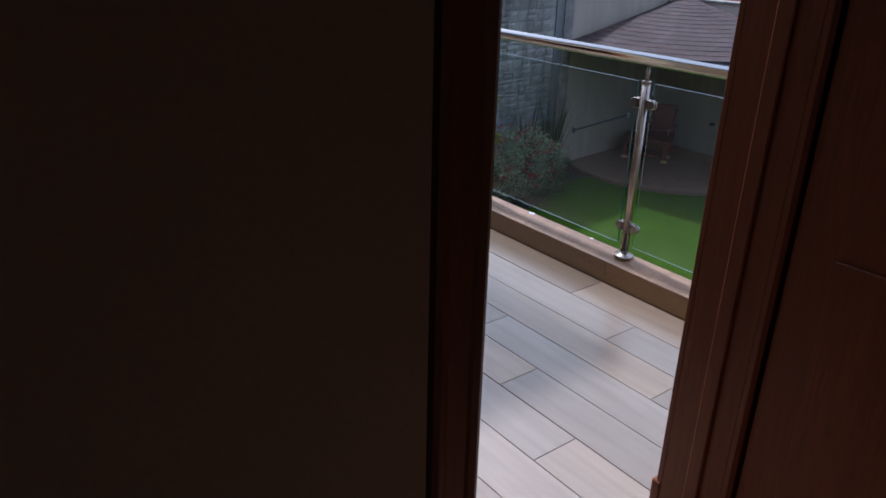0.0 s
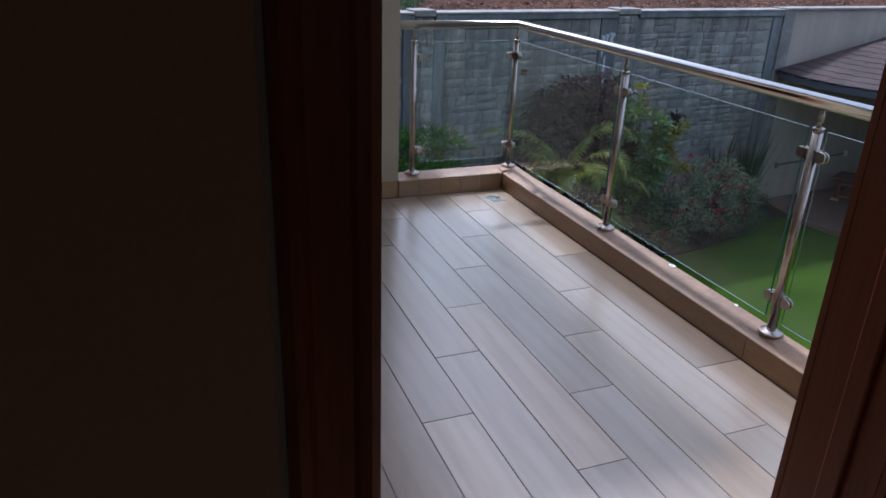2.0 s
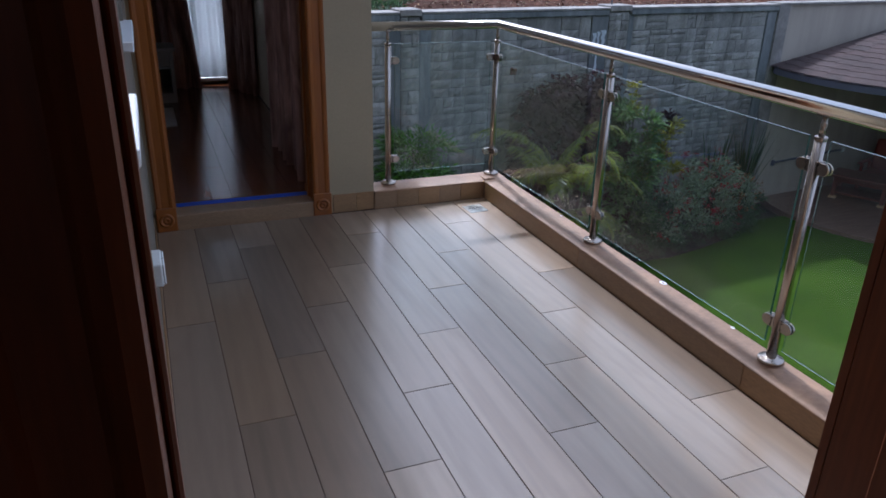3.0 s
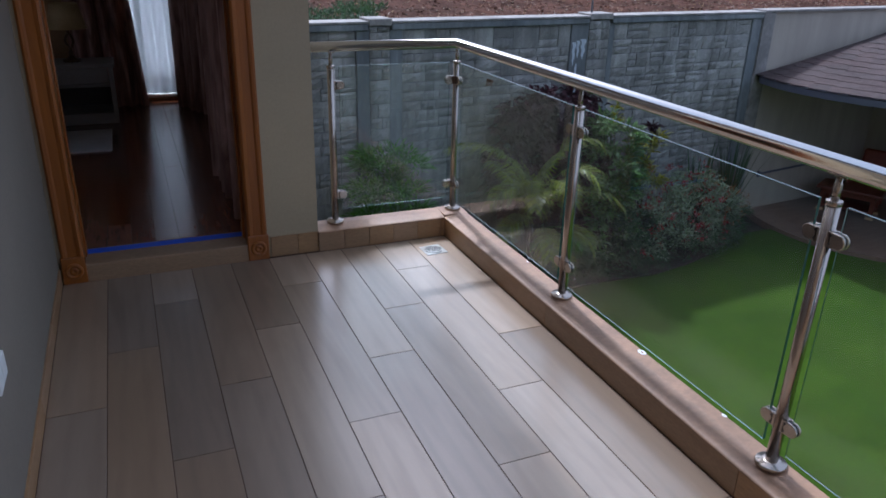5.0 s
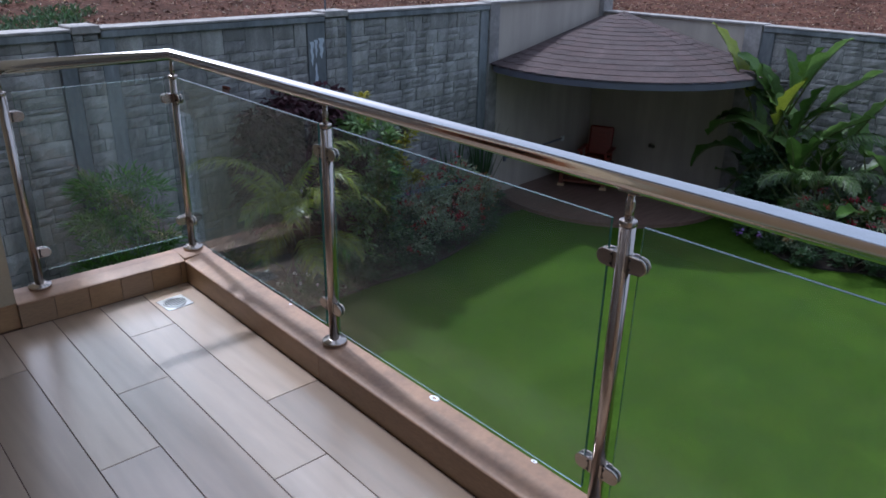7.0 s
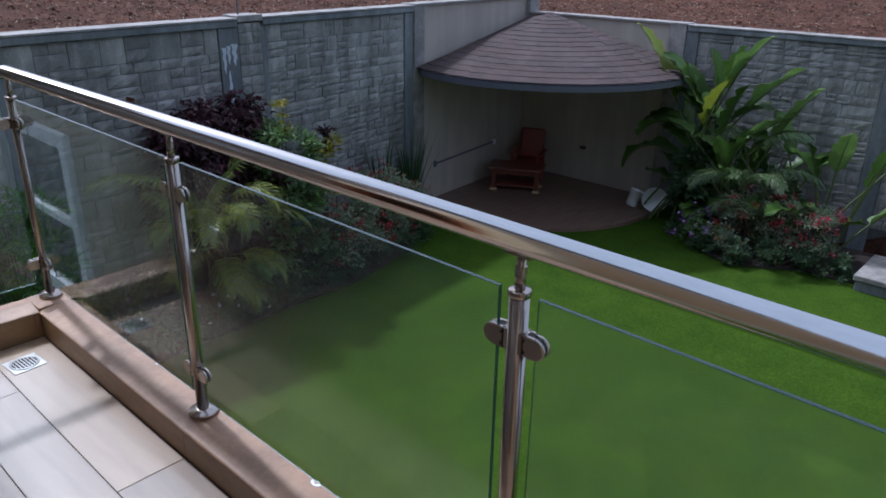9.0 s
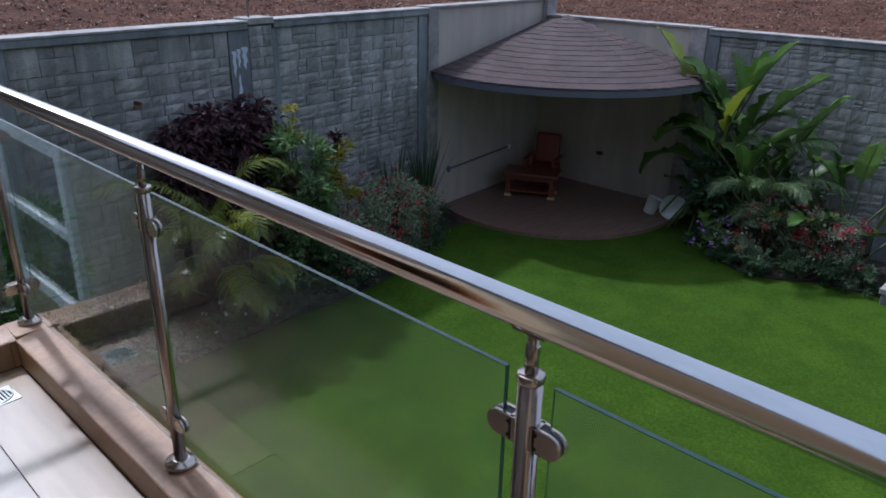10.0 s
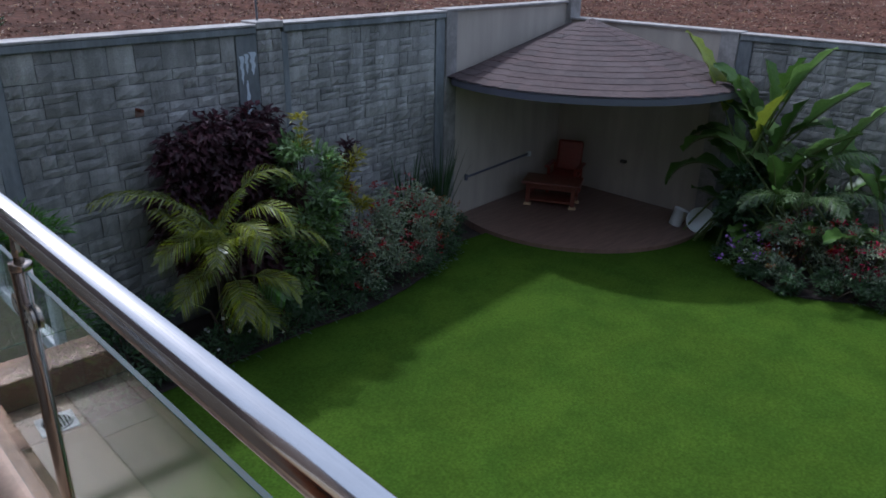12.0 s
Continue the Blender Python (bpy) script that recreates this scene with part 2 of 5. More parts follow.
def weather(m, low, sx=2.6, sz=0.35, f0=0.42, f1=0.62):
    """Dark runs of damp and mould down a wall: multiplies the base colour in tall uneven streaks."""
    nt = m.node_tree
    b = nt.nodes["Principled BSDF"]
    src = b.inputs["Base Color"].links[0].from_socket
    geo = nt.nodes.new("ShaderNodeNewGeometry")
    mp = nt.nodes.new("ShaderNodeMapping")
    mp.inputs["Scale"].default_value = (sx, sx, sz)
    nz = nt.nodes.new("ShaderNodeTexNoise")
    nz.inputs["Scale"].default_value = 1.0
    nz.inputs["Detail"].default_value = 7
    nz.inputs["Roughness"].default_value = 0.65
    mr = nt.nodes.new("ShaderNodeMapRange")
    mr.inputs["From Min"].default_value, mr.inputs["From Max"].default_value = f0, f1
    mr.inputs["To Min"].default_value, mr.inputs["To Max"].default_value = low, 1.12
    mx = nt.nodes.new("ShaderNodeVectorMath")
    mx.operation = 'SCALE'
    nt.links.new(geo.outputs["Position"], mp.inputs[0])
    nt.links.new(mp.outputs[0], nz.inputs[0])
    nt.links.new(nz.outputs[0], mr.inputs[0])
    nt.links.new(src, mx.inputs[0])
    nt.links.new(mr.outputs[0], mx.inputs["Scale"])
    nt.links.new(mx.outputs[0], b.inputs["Base Color"])


weather(M_STONE, 0.62)
weather(M_CONC, 0.70)
weather(M_PALECOP, 0.72, 3.5, 3.5)
weather(M_GAZ, 0.95, 2.0, 0.3)
weather(M_SHINGLE, 0.80, 1.6, 1.6)
weather(M_KERB, 0.80, 4.0, 4.0)
weather(M_LAWN, 0.92, 1.1, 1.1)


def glass_mat(name, color, ior=1.5, rough=0.0):
    m = bpy.data.materials.new(name)
    m.use_nodes = True
    b = m.node_tree.nodes["Principled BSDF"]
    b.inputs["Base Color"].default_value = (*color, 1)
    b.inputs["Transmission Weight"].default_value = 1.0
    b.inputs["Roughness"].default_value = rough
    b.inputs["IOR"].default_value = ior
    return m


M_GLASS = glass_mat("clear_glass", (0.93, 0.985, 0.955))
M_RAILGLASS = glass_mat("dusty_hazy_balustrade_glass", (0.93, 0.985, 0.955))
# thin pale haze on the panes: dust, with reflected sky put into the colour
_t = M_RAILGLASS.node_tree
_d = _t.nodes.new("ShaderNodeBsdfTranslucent")
_d.inputs[0].default_value = (0.70, 0.80, 0.83, 1)
_n = _t.nodes.new("ShaderNodeTexNoise")
_n.inputs["Scale"].default_value = 3.0
_n.inputs["Detail"].default_value = 6
_r = _t.nodes.new("ShaderNodeMapRange")
_r.inputs["From Min"].default_value, _r.inputs["From Max"].default_value = 0.35, 0.75
_r.inputs["To Min"].default_value, _r.inputs["To Max"].default_value = 0.003, 0.007
_ms = _t.nodes.new("ShaderNodeMixShader")
_t.links.new(_n.outputs[0], _r.inputs[0])
_t.links.new(_r.outputs[0], _ms.inputs[0])
_t.links.new(_t.nodes["Principled BSDF"].outputs[0], _ms.inputs[1])
_t.links.new(_d.outputs[0], _ms.inputs[2])
_t.links.new(_ms.outputs[0], _t.nodes["Material Output"].inputs[0])
M_GLASSEDGE = mat("green_glass_edge", (0.05, 0.15, 0.12), 0.15, trans=0.35, vary=0.05)
M_SHEER = bpy.data.materials.new("sheer_curtain")
M_SHEER.use_nodes = True
_t = M_SHEER.node_tree
_tr = _t.nodes.new("ShaderNodeBsdfTranslucent")
_tr.inputs[0].default_value = (0.66, 0.68, 0.71, 1)
_ms = _t.nodes.new("ShaderNodeMixShader")
_ms.inputs[0].default_value = 0.75
_t.nodes["Principled BSDF"].inputs["Base Color"].default_value = (0.7, 0.7, 0.7, 1)
_t.links.new(_t.nodes["Principled BSDF"].outputs[0], _ms.inputs[1])
_t.links.new(_tr.outputs[0], _ms.inputs[2])
_t.links.new(_ms.outputs[0], _t.nodes["Material Output"].inputs[0])


# ---- building helpers ----
def part(name, bm, material, parent=None, label="", smooth=False, m=None):
    """Links a bmesh as one mesh object, under a thing or a part."""
    me = bpy.data.meshes.new(name)
    bm.normal_update()
    bm.to_mesh(me)
    bm.free()
    for mm in (material if isinstance(material, (list, tuple)) else [material]):
        me.materials.append(mm)
    if smooth:
        me.polygons.foreach_set("use_smooth", [True] * len(me.polygons))
    ob = new(name, me)
    ob.parent = parent
    if m is not None:
        ob.matrix_local = m
    if label:
        ob["label"] = label
    return ob


def raw(name, verts, faces, material, parent=None, label="", smooth=False):
    me = bpy.data.meshes.new(name)
    me.from_pydata(verts, [], faces)
    me.materials.append(material)
    if smooth:
        me.polygons.foreach_set("use_smooth", [True] * len(me.polygons))
    me.update()
    ob = new(name, me)
    ob.parent = parent
    if label:
        ob["label"] = label
    return ob


def thing(name, label, category, at=(0, 0, 0), rz=0, group=""):
    e = new(name)
    e.empty_display_size = 0.1
    e.matrix_world = pose(*at, 0, 0, rz)
    return tagged(e, label, category, group)


def box(x0, x1, y0, y1, z0, z1, bev=0.0, seg=1, bm=None):
    out = bm or bmesh.new()
    r = bmesh.ops.create_cube(out, size=1, matrix=Matrix.Translation(((x0 + x1) / 2, (y0 + y1) / 2, (z0 + z1) / 2)) @ Matrix.Diagonal((x1 - x0, y1 - y0, z1 - z0, 1)))
    if bev:
        vs = set(r["verts"])
        es = [e for e in out.edges if e.verts[0] in vs and e.verts[1] in vs]
        bmesh.ops.bevel(out, geom=es, offset=bev, segments=seg, affect='EDGES', profile=0.5)
    return out


def rod(a, b, r0, r1=None, seg=16, bm=None, caps=True):
    """A round bar from a to b."""
    out = bm or bmesh.new()
    a, b = Vector(a), Vector(b)
    d = b - a
    m = Matrix.Translation((a + b) / 2) @ d.to_track_quat('Z', 'Y').to_matrix().to_4x4()
    bmesh.ops.create_cone(out, cap_ends=caps, segments=seg, radius1=r0, radius2=r0 if r1 is None else r1, depth=d.length, matrix=m)
    return out


def lathe(profile, seg=24, bm=None, m=None):
    """Turns (radius, z) pairs round the z axis."""
    out = bm or bmesh.new()
    rings = []
    for r, z in profile:
        rings.append([out.verts.new((m or Matrix()) @ Vector((r * math.cos(2 * math.pi * i / seg), r * math.sin(2 * math.pi * i / seg), z))) for i in range(seg)])
    for p, q in zip(rings, rings[1:]):
        for i in range(seg):
            j = (i + 1) % seg
            out.faces.new((p[i], p[j], q[j], q[i]))
    out.faces.new(rings[0][::-1])
    out.faces.new(rings[-1])
    return out


def torus(R, r, m, seg=28, sub=10, bm=None):
    out = bm or bmesh.new()
    g = [[out.verts.new(m @ Vector(((R + r * math.cos(v)) * math.cos(u), (R + r * math.cos(v)) * math.sin(u), r * math.sin(v))))
          for v in [2 * math.pi * k / sub for k in range(sub)]] for u in [2 * math.pi * k / seg for k in range(seg)]]
    for i in range(seg):
        for k in range(sub):
            out.faces.new((g[i][k], g[(i + 1) % seg][k], g[(i + 1) % seg][(k + 1) % sub], g[i][(k + 1) % sub]))
    return out


def slab(name, x0, x1, y0, y1, z0, z1, material, label, category, bev=0.0):
    return tagged(part(name, box(x0, x1, y0, y1, z0, z1, bev), material), label, category, kind="structure")


def extrude_x(profile, x0, x1, bm=None):
    """A moulding: a closed (y, z) outline run along x."""
    out = bm or bmesh.new()
    p = [out.verts.new((x0, y, z)) for y, z in profile]
    q = [out.verts.new((x1, y, z)) for y, z in profile]
    n = len(profile)
    for i in range(n):
        out.faces.new((p[i], p[(i + 1) % n], q[(i + 1) % n], q[i]))
    out.faces.new(p[::-1])
    out.faces.new(q)
    bmesh.ops.recalc_face_normals(out, faces=out.faces)
    return out


# ---- house: floors, walls, openings ----
XL, XR = -2.02, -0.73          # house wall, outer corner of the room blocks
YN = -3.56                     # outer face of the wall that is walked through
ZF = 0.09                      # floor of the far room
G = -3.12                      # lawn
DOOR_H = 2.13

slab("balcony_slab", -2.02, 0.165, -3.56, 0.165, -0.25, -0.0025, M_GROUT, "grouted concrete balcony slab under the floor tiles", "balcony")
slab("wall_house", -2.22, XL, -3.56, 0.04, -0.25, 1.20, M_HOUSE, "grey plastered house wall below the windows", "wall")
slab("wall_house_top", -2.22, XL, -3.56, 0.04, 2.25, 2.75, M_HOUSE, "grey plastered house wall above the windows", "wall")
for i, (a, b) in enumerate([(-3.56, -2.81), (-2.39, -1.41), (-0.79, 0.04)]):
    slab("wall_house_pier_%d" % (i + 1), -2.22, XL, a, b, 1.20, 2.25, M_HOUSE, "grey plastered pier between the windows", "wall")


def end_wall(tag, y0, y1, xl, xr, material):
    slab("wall_%s_left" % tag, -4.6, xl, y0, y1, -0.25, 2.75, material, "plastered wall beside the doorway", "wall")
    slab("wall_%s_right" % tag, xr, XR, y0, y1, -0.25, 2.75, material, "cream plastered wall between doorway and outer corner", "wall")
    slab("wall_%s_top" % tag, xl, xr, y0, y1, DOOR_H, 2.75, material, "plastered wall above the doorway", "wall")


end_wall("far", 0.04, 0.24, -1.985, -1.02, M_WALLP)
end_wall("near", -3.74, YN, -2.015, -1.02, M_WALLP)

# far room and near room, and the storey below
slab("wall_far_side", XR - 0.2, XR, 0.24, 4.3, -0.25, 2.75, M_WALLP, "cream plastered side wall of the far room", "wall")
slab("wall_far_west_low", -4.6, -4.4, 0.24, 4.3, -0.25, 0.45, M_ROOMWALL, "painted wall of the far room", "wall")
slab("wall_far_west_top", -4.6, -4.4, 0.24, 4.3, 2.5, 2.75, M_ROOMWALL, "painted wall of the far room", "wall")
slab("wall_far_west_near", -4.6, -4.4, 0.24, 0.7, 0.45, 2.5, M_ROOMWALL, "painted wall of the far room", "wall")
slab("wall_far_west_far", -4.6, -4.4, 1.9, 4.3, 0.45, 2.5, M_ROOMWALL, "painted wall of the far room", "wall")
slab("wall_far_back_left", -4.4, -1.72, 4.1, 4.3, -0.25, 2.75, M_ROOMWALL, "painted back wall of the far room", "wall")
slab("wall_far_back_right", -1.10, XR - 0.2, 4.1, 4.3, -0.25, 2.75, M_ROOMWALL, "painted back wall of the far room", "wall")
slab("wall_far_back_low", -1.72, -1.10, 4.1, 4.3, -0.25, 0.16, M_ROOMWALL, "painted wall below the window", "wall")
slab("wall_far_back_top", -1.72, -1.10, 4.1, 4.3, 2.3, 2.75, M_ROOMWALL, "painted wall above the window", "wall")
slab("floor_far_room", -4.4, XR - 0.2, 0.24, 4.1, -0.1, ZF - 0.012, M_DARKIN, "dark screed below the parquet", "floor")
slab("wall_near_side", XR - 0.2, XR, -8.0, -3.74, -0.25, 2.75, M_ROOMWALL, "painted wall of the dark room", "wall")
slab("wall_near_west", -4.6, -4.4, -8.0, -3.74, -0.25, 2.75, M_ROOMWALL, "painted wall of the dark room", "wall")
slab("wall_near_back_left", -4.6, -3.2, -8.2, -8.0, -0.25, 2.75, M_ROOMWALL, "painted back wall of the dark room", "wall")
slab("wall_near_back_right", -2.2, XR, -8.2, -8.0, -0.25, 2.75, M_ROOMWALL, "painted back wall of the dark room", "wall")
slab("wall_near_back_low", -3.2, -2.2, -8.2, -8.0, -0.25, 0.9, M_ROOMWALL, "painted back wall of the dark room", "wall")
slab("wall_near_back_top", -3.2, -2.2, -8.2, -8.0, 2.3, 2.75, M_ROOMWALL, "painted back wall of the dark room", "wall")
slab("floor_near_room", -4.4, XR - 0.2, -8.0, -3.56, -0.25, 0.0, M_ROOMFLOOR, "dark wooden floor of the dark room", "floor")
slab("wall_inner_lining", -4.4, -2.09, -3.752, -3.74, 0.0, 2.75, M_ROOMWALL, "dark painted inner face of the wall", "wall")
slab("wall_inside_house", -4.6, -4.4, -3.56, 0.04, -0.25, 2.75, M_ROOMWALL, "painted inner wall behind the windows", "wall")
slab("floor_inside_house", -4.4, -2.22, -3.56, 0.04, -0.25, 0.0, M_ROOMFLOOR, "wooden floor behind the windows", "floor")
# roof slabs of the two room blocks; the balcony between them is open to the sky
# overhang past the far room is unseen, added and sized to shade the floor
for nm, b in (("ceiling_rooms", (-4.6, -2.02, -8.2, 4.3)), ("ceiling_near", (-2.02, XR, -8.2, YN)), ("ceiling_far", (-2.02, XR, -0.79, 4.3)),
              ("ceiling_shade_overhang", (XR, -0.275, -0.79, 4.3))):
    tagged(part(nm, box(*b, 2.75, 2.95), M_CEIL), "pale painted roof slab of the rooms and unseen overhang", "ceiling", kind="structure")
# unseen storey, added dark so that posts and handrail reflect less sky
slab("wall_upper_storey", -4.6, -2.02, -8.2, 4.3, 2.95, 5.9, M_UPPERDARK, "unseen upper storey, dark to dim the reflections in the steel", "wall")
slab("wall_upper_storey_near", -2.02, XR, -8.2, YN, 2.95, 5.9, M_UPPERDARK, "unseen upper storey, dark to dim the reflections in the steel", "wall")
slab("wall_ground_storey", -4.6, XR, -8.2, 4.3, G - 0.1, -0.25, M_WALLP, "cream plastered ground storey of the house", "wall")
slab("wall_balcony_fascia", XR, 0.165, -3.56, 0.165, -0.42, -0.25, M_WALLP, "cream plastered edge beam of the balcony", "wall")


# kerb with a rounded cap and a tiled riser, long side and far end
def kerb_cap(length, w):
    """Cross-section run along +y from 0; x from -0.002 to w."""
    z0, z1 = 0.108, 0.130
    prof = [(0.104, z1), (0.098, z1 - 0.0008), (0.060, z1 - 0.0065), (0.030, z1 - 0.011), (0.021, z1 - 0.0135), (0.017, z1 - 0.017), (0.017, z0)]
    prof += [(w, z0), (w, z1 - 0.010), (w - 0.010, z1)]
    out = bmesh.new()
    p = [out.verts.new((x, 0, z)) for x, z in prof]
    q = [out.verts.new((x, length, z)) for x, z in prof]
    n = len(prof)
    for i in range(n):
        out.faces.new((p[i], p[(i + 1) % n], q[(i + 1) % n], q[i]))
    out.faces.new(p[::-1])
    out.faces.new(q)
    bmesh.ops.recalc_face_normals(out, faces=out.faces)
    return out


kerb = thing("balcony_kerb", "low terracotta-painted kerb with a tiled riser round the balcony", "kerb")
kerb["kind"] = "structure"
part("core", box(0.028, 0.165, YN, 0.165, -0.01, 0.108), M_KERB, kerb)
part("core", box(XR, 0.028, 0.028, 0.165, -0.01, 0.108), M_KERB, kerb)
part("cap", kerb_cap(-YN + 0.02, 0.168), M_KERB, kerb, "sloping kerb cap", False, pose(0, YN, 0))
part("cap", box(0.019, 0.168, 0.019, 0.168, 0.108, 0.1296, 0.003), M_KERB, kerb, "square kerb corner")
part("cap", kerb_cap(-XR + 0.02, 0.168), M_KERB, kerb, "sloping kerb cap", False, pose(0.02, 0, 0, 0, 0, 90))

# floor tiles, 200 by 1200 mm, each row a third further along
floor = thing("floor", "grey-brown wood-look porcelain tiles laid as staggered planks", "floor")
floor["kind"] = "structure"


def plank_mesh(w, l, h, bev=0.0007):
    me = bpy.data.meshes.new("plank")
    bm = box(0, w, 0, l, -h, 0, 0)
    bmesh.ops.bevel(bm, geom=[e for e in bm.edges if all(v.co.z > -1e-5 for v in e.verts)], offset=bev, segments=1, affect='EDGES')
    bm.to_mesh(me)
    bm.free()
    return me


def lay(parent, name, x_edges, y0, y1, length, first, step, gap, h, z, material, flip=False):
    cache = {}
    for c, (a, b) in enumerate(zip(x_edges, x_edges[1:])):
        j = first - step * c
        while j < y1:
            j += length
        while j > y0:
            s, e = max(j - length, y0), min(j, y1)
            j -= length
            if e - s < 0.02:
                continue
            key = (round(b - a, 3), round(e - s, 3))
            if key not in cache:
                cache[key] = plank_mesh(b - a - gap, e - s - gap, h)
                cache[key].materials.append(material)
            ob = new(name, cache[key])
            ob.parent = parent
            ob.location = (a + gap / 2, s + gap / 2, z + random.uniform(-0.0006, 0.0006))


# skirting tiles on riser and walls
def skirt(parent, a, b, fixed, axis, z0=0.0, z1=0.108, w=0.30, t=0.008, side=1):
    s = a
    while s < b - 0.01:
        e = min(s + w, b)
        if axis == "x":
            bm = box(s + 0.001, e - 0.001, min(fixed, fixed + side * t), max(fixed, fixed + side * t), z0, z1, 0.001)
        else:
            bm = box(min(fixed, fixed + side * t), max(fixed, fixed + side * t), s + 0.001, e - 0.001, z0, z1, 0.001)
        part("skirting_tile", bm, M_SKIRT, parent)
        s = e


skirt(kerb, XR, 0.018, 0.020, "x", w=0.145, side=1)
skirt(kerb, YN, 0.018, 0.020, "y", w=1.2, side=1)
sk = thing("baseboard", "brown tile skirting along the plastered walls", "baseboard")
sk["kind"] = "structure"
skirt(sk, -0.99, XR, 0.04, "x", z1=0.115, w=0.145, side=-1)
skirt(sk, YN, 0.03, XL, "y", z1=0.085, w=0.6, side=1)


# ---- doorways with rosette plinth blocks ----
def door_case(name, label, xl, xr, y_face, depth, wood, out_dir, z0=0.0):
    """Lining and mouldings round an opening; out_dir: -1 when the rosettes face -y."""
    d = thing(name, label, "door frame")
    d["kind"] = "structure"
    s = out_dir
    yo = y_face
    yi = y_face - s * depth
    lo, hi = min(yo, yi), max(yo, yi)
    for x0, x1, nm in ((xl - 0.03, xl, "jamb"), (xr, xr + 0.03, "jamb")):
        part(nm, box(x0, x1, lo, hi, z0, DOOR_H - 0.03, 0.002), wood, d)
    part("head", box(xl - 0.03, xr + 0.03, lo, hi, DOOR_H - 0.03, DOOR_H), wood, d)
    mid = yo - s * depth * 0.55
    for x0, x1 in ((xl, xl + 0.008), (xr - 0.012, xr)):
        part("door_stop", box(x0, x1, mid - 0.02, mid + 0.02, z0, DOOR_H - 0.03, 0.003), wood, d)

    def architrave(x_in, sgn, y, sd):
        """Moulded upright, 100 mm wide, with raised beads."""
        pr = [(0, 0), (0, 0.014), (0.012, 0.022), (0.024, 0.018), (0.03, 0.014), (0.07, 0.014), (0.078, 0.02), (0.09, 0.022), (0.1, 0.016), (0.1, 0)]
        bm = bmesh.new()
        p = [bm.verts.new((x_in + sgn * u, y + sd * v, z0 + 0.138)) for u, v in pr]
        q = [bm.verts.new((x_in + sgn * u, y + sd * v, DOOR_H - 0.03)) for u, v in pr]
        for i in range(len(pr)):
            j = (i + 1) % len(pr)
            bm.faces.new((p[i], p[j], q[j], q[i]))
        bm.faces.new(p)
        bm.faces.new(q)
        bmesh.ops.recalc_face_normals(bm, faces=bm.faces)
        part("architrave", bm, wood, d)
        bl = part("plinth_block", box(min(x_in - sgn * 0.004, x_in + sgn * 0.106), max(x_in - sgn * 0.004, x_in + sgn * 0.106), min(y, y + sd * 0.03), max(y, y + sd * 0.03), z0, z0 + 0.138, 0.004), wood, d)
        mm = pose(x_in + sgn * 0.051, y + sd * 0.031, z0 + 0.068, 90, 0, 0)
        bm = torus(0.033, 0.009, mm)
        torus(0.012, 0.007, mm, bm=bm)
        part("rosette", bm, wood, bl, "turned ring rosette", True)
    for y, sd in ((yo, s), (yi, -s)):
        architrave(xl, -1, y, sd)
        architrave(xr, 1, y, sd)
        part("head_moulding", box(xl - 0.11, xr + 0.11, min(y, y + sd * 0.022), max(y, y + sd * 0.022), DOOR_H - 0.03, DOOR_H + 0.08, 0.004), wood, d)
    return d


door_case("door_1", "varnished orange-brown wooden door frame with rosette plinth blocks", -1.90, -1.11, 0.04, 0.20, M_FRAMEWOOD, -1)
door_case("door_2", "dark mahogany door frame with rosette plinth blocks", -1.981, -1.10, YN, 0.18, M_DOORWOOD, 1)
slab("door_sill", -1.90, -1.11, 0.02, 0.24, -0.01, ZF, M_SKIRT, "brown tiled door sill", "sill", 0.004)
tape = tagged(part("masking_tape", box(-1.895, -1.115, 0.165, 0.225, ZF, ZF + 0.002), M_TAPE), "strip of blue masking tape on the door sill", "tape")

leaf = thing("door_leaf", "open mahogany panel door standing inside the dark room", "door", (-1.075, -3.768, 0.005))
part("panel", box(0.0, 0.04, -0.82, 0.0, 0.0, 2.06, 0.003), M_DOORWOOD, leaf)
for z0, z1 in ((0.2, 0.95), (1.1, 1.9)):
    for y0, y1 in ((-0.72, -0.45), (-0.37, -0.10)):
        bm = box(-0.006, 0.0, y0, y1, z0, z1, 0.003)
        part("raised_field", bm, M_DOORWOOD, leaf)
part("handle", rod((-0.05, -0.76, 1.0), (-0.05, -0.64, 1.0), 0.009, bm=rod((0, -0.76, 1.0), (-0.05, -0.76, 1.0), 0.01)), M_STEEL, leaf, "steel lever handle")


# ---- windows in the house wall ----
def window(tag, y0, y1):
    w = thing("window_%s" % tag, "grey aluminium window with a projecting white sill", "window")
    w["kind"] = "structure"
    z0, z1 = 1.235, 2.25
    for b in ((XL - 0.10, XL - 0.05, y0, y0 + 0.05, z0, z1), (XL - 0.10, XL - 0.05, y1 - 0.05, y1, z0, z1),
              (XL - 0.10, XL - 0.05, y0 + 0.05, y1 - 0.05, z0, z0 + 0.05), (XL - 0.10, XL - 0.05, y0 + 0.05, y1 - 0.05, z1 - 0.05, z1),
              (XL - 0.09, XL - 0.06, (y0 + y1) / 2 - 0.02, (y0 + y1) / 2 + 0.02, z0 + 0.05, z1 - 0.05)):
        part("frame", box(*b, 0.004), M_WHITE, w)
    part("pane", box(XL - 0.078, XL - 0.072, y0 + 0.05, y1 - 0.05, z0 + 0.05, z1 - 0.05), M_GLASS, w)
    part("sill", box(XL - 0.10, XL + 0.033, y0 - 0.04, y1 + 0.04, 1.20, 1.235, 0.004), M_WHITE, w, "white painted sill")
    return w


window("1", -2.81, -2.39)
window("2", -1.41, -0.79)

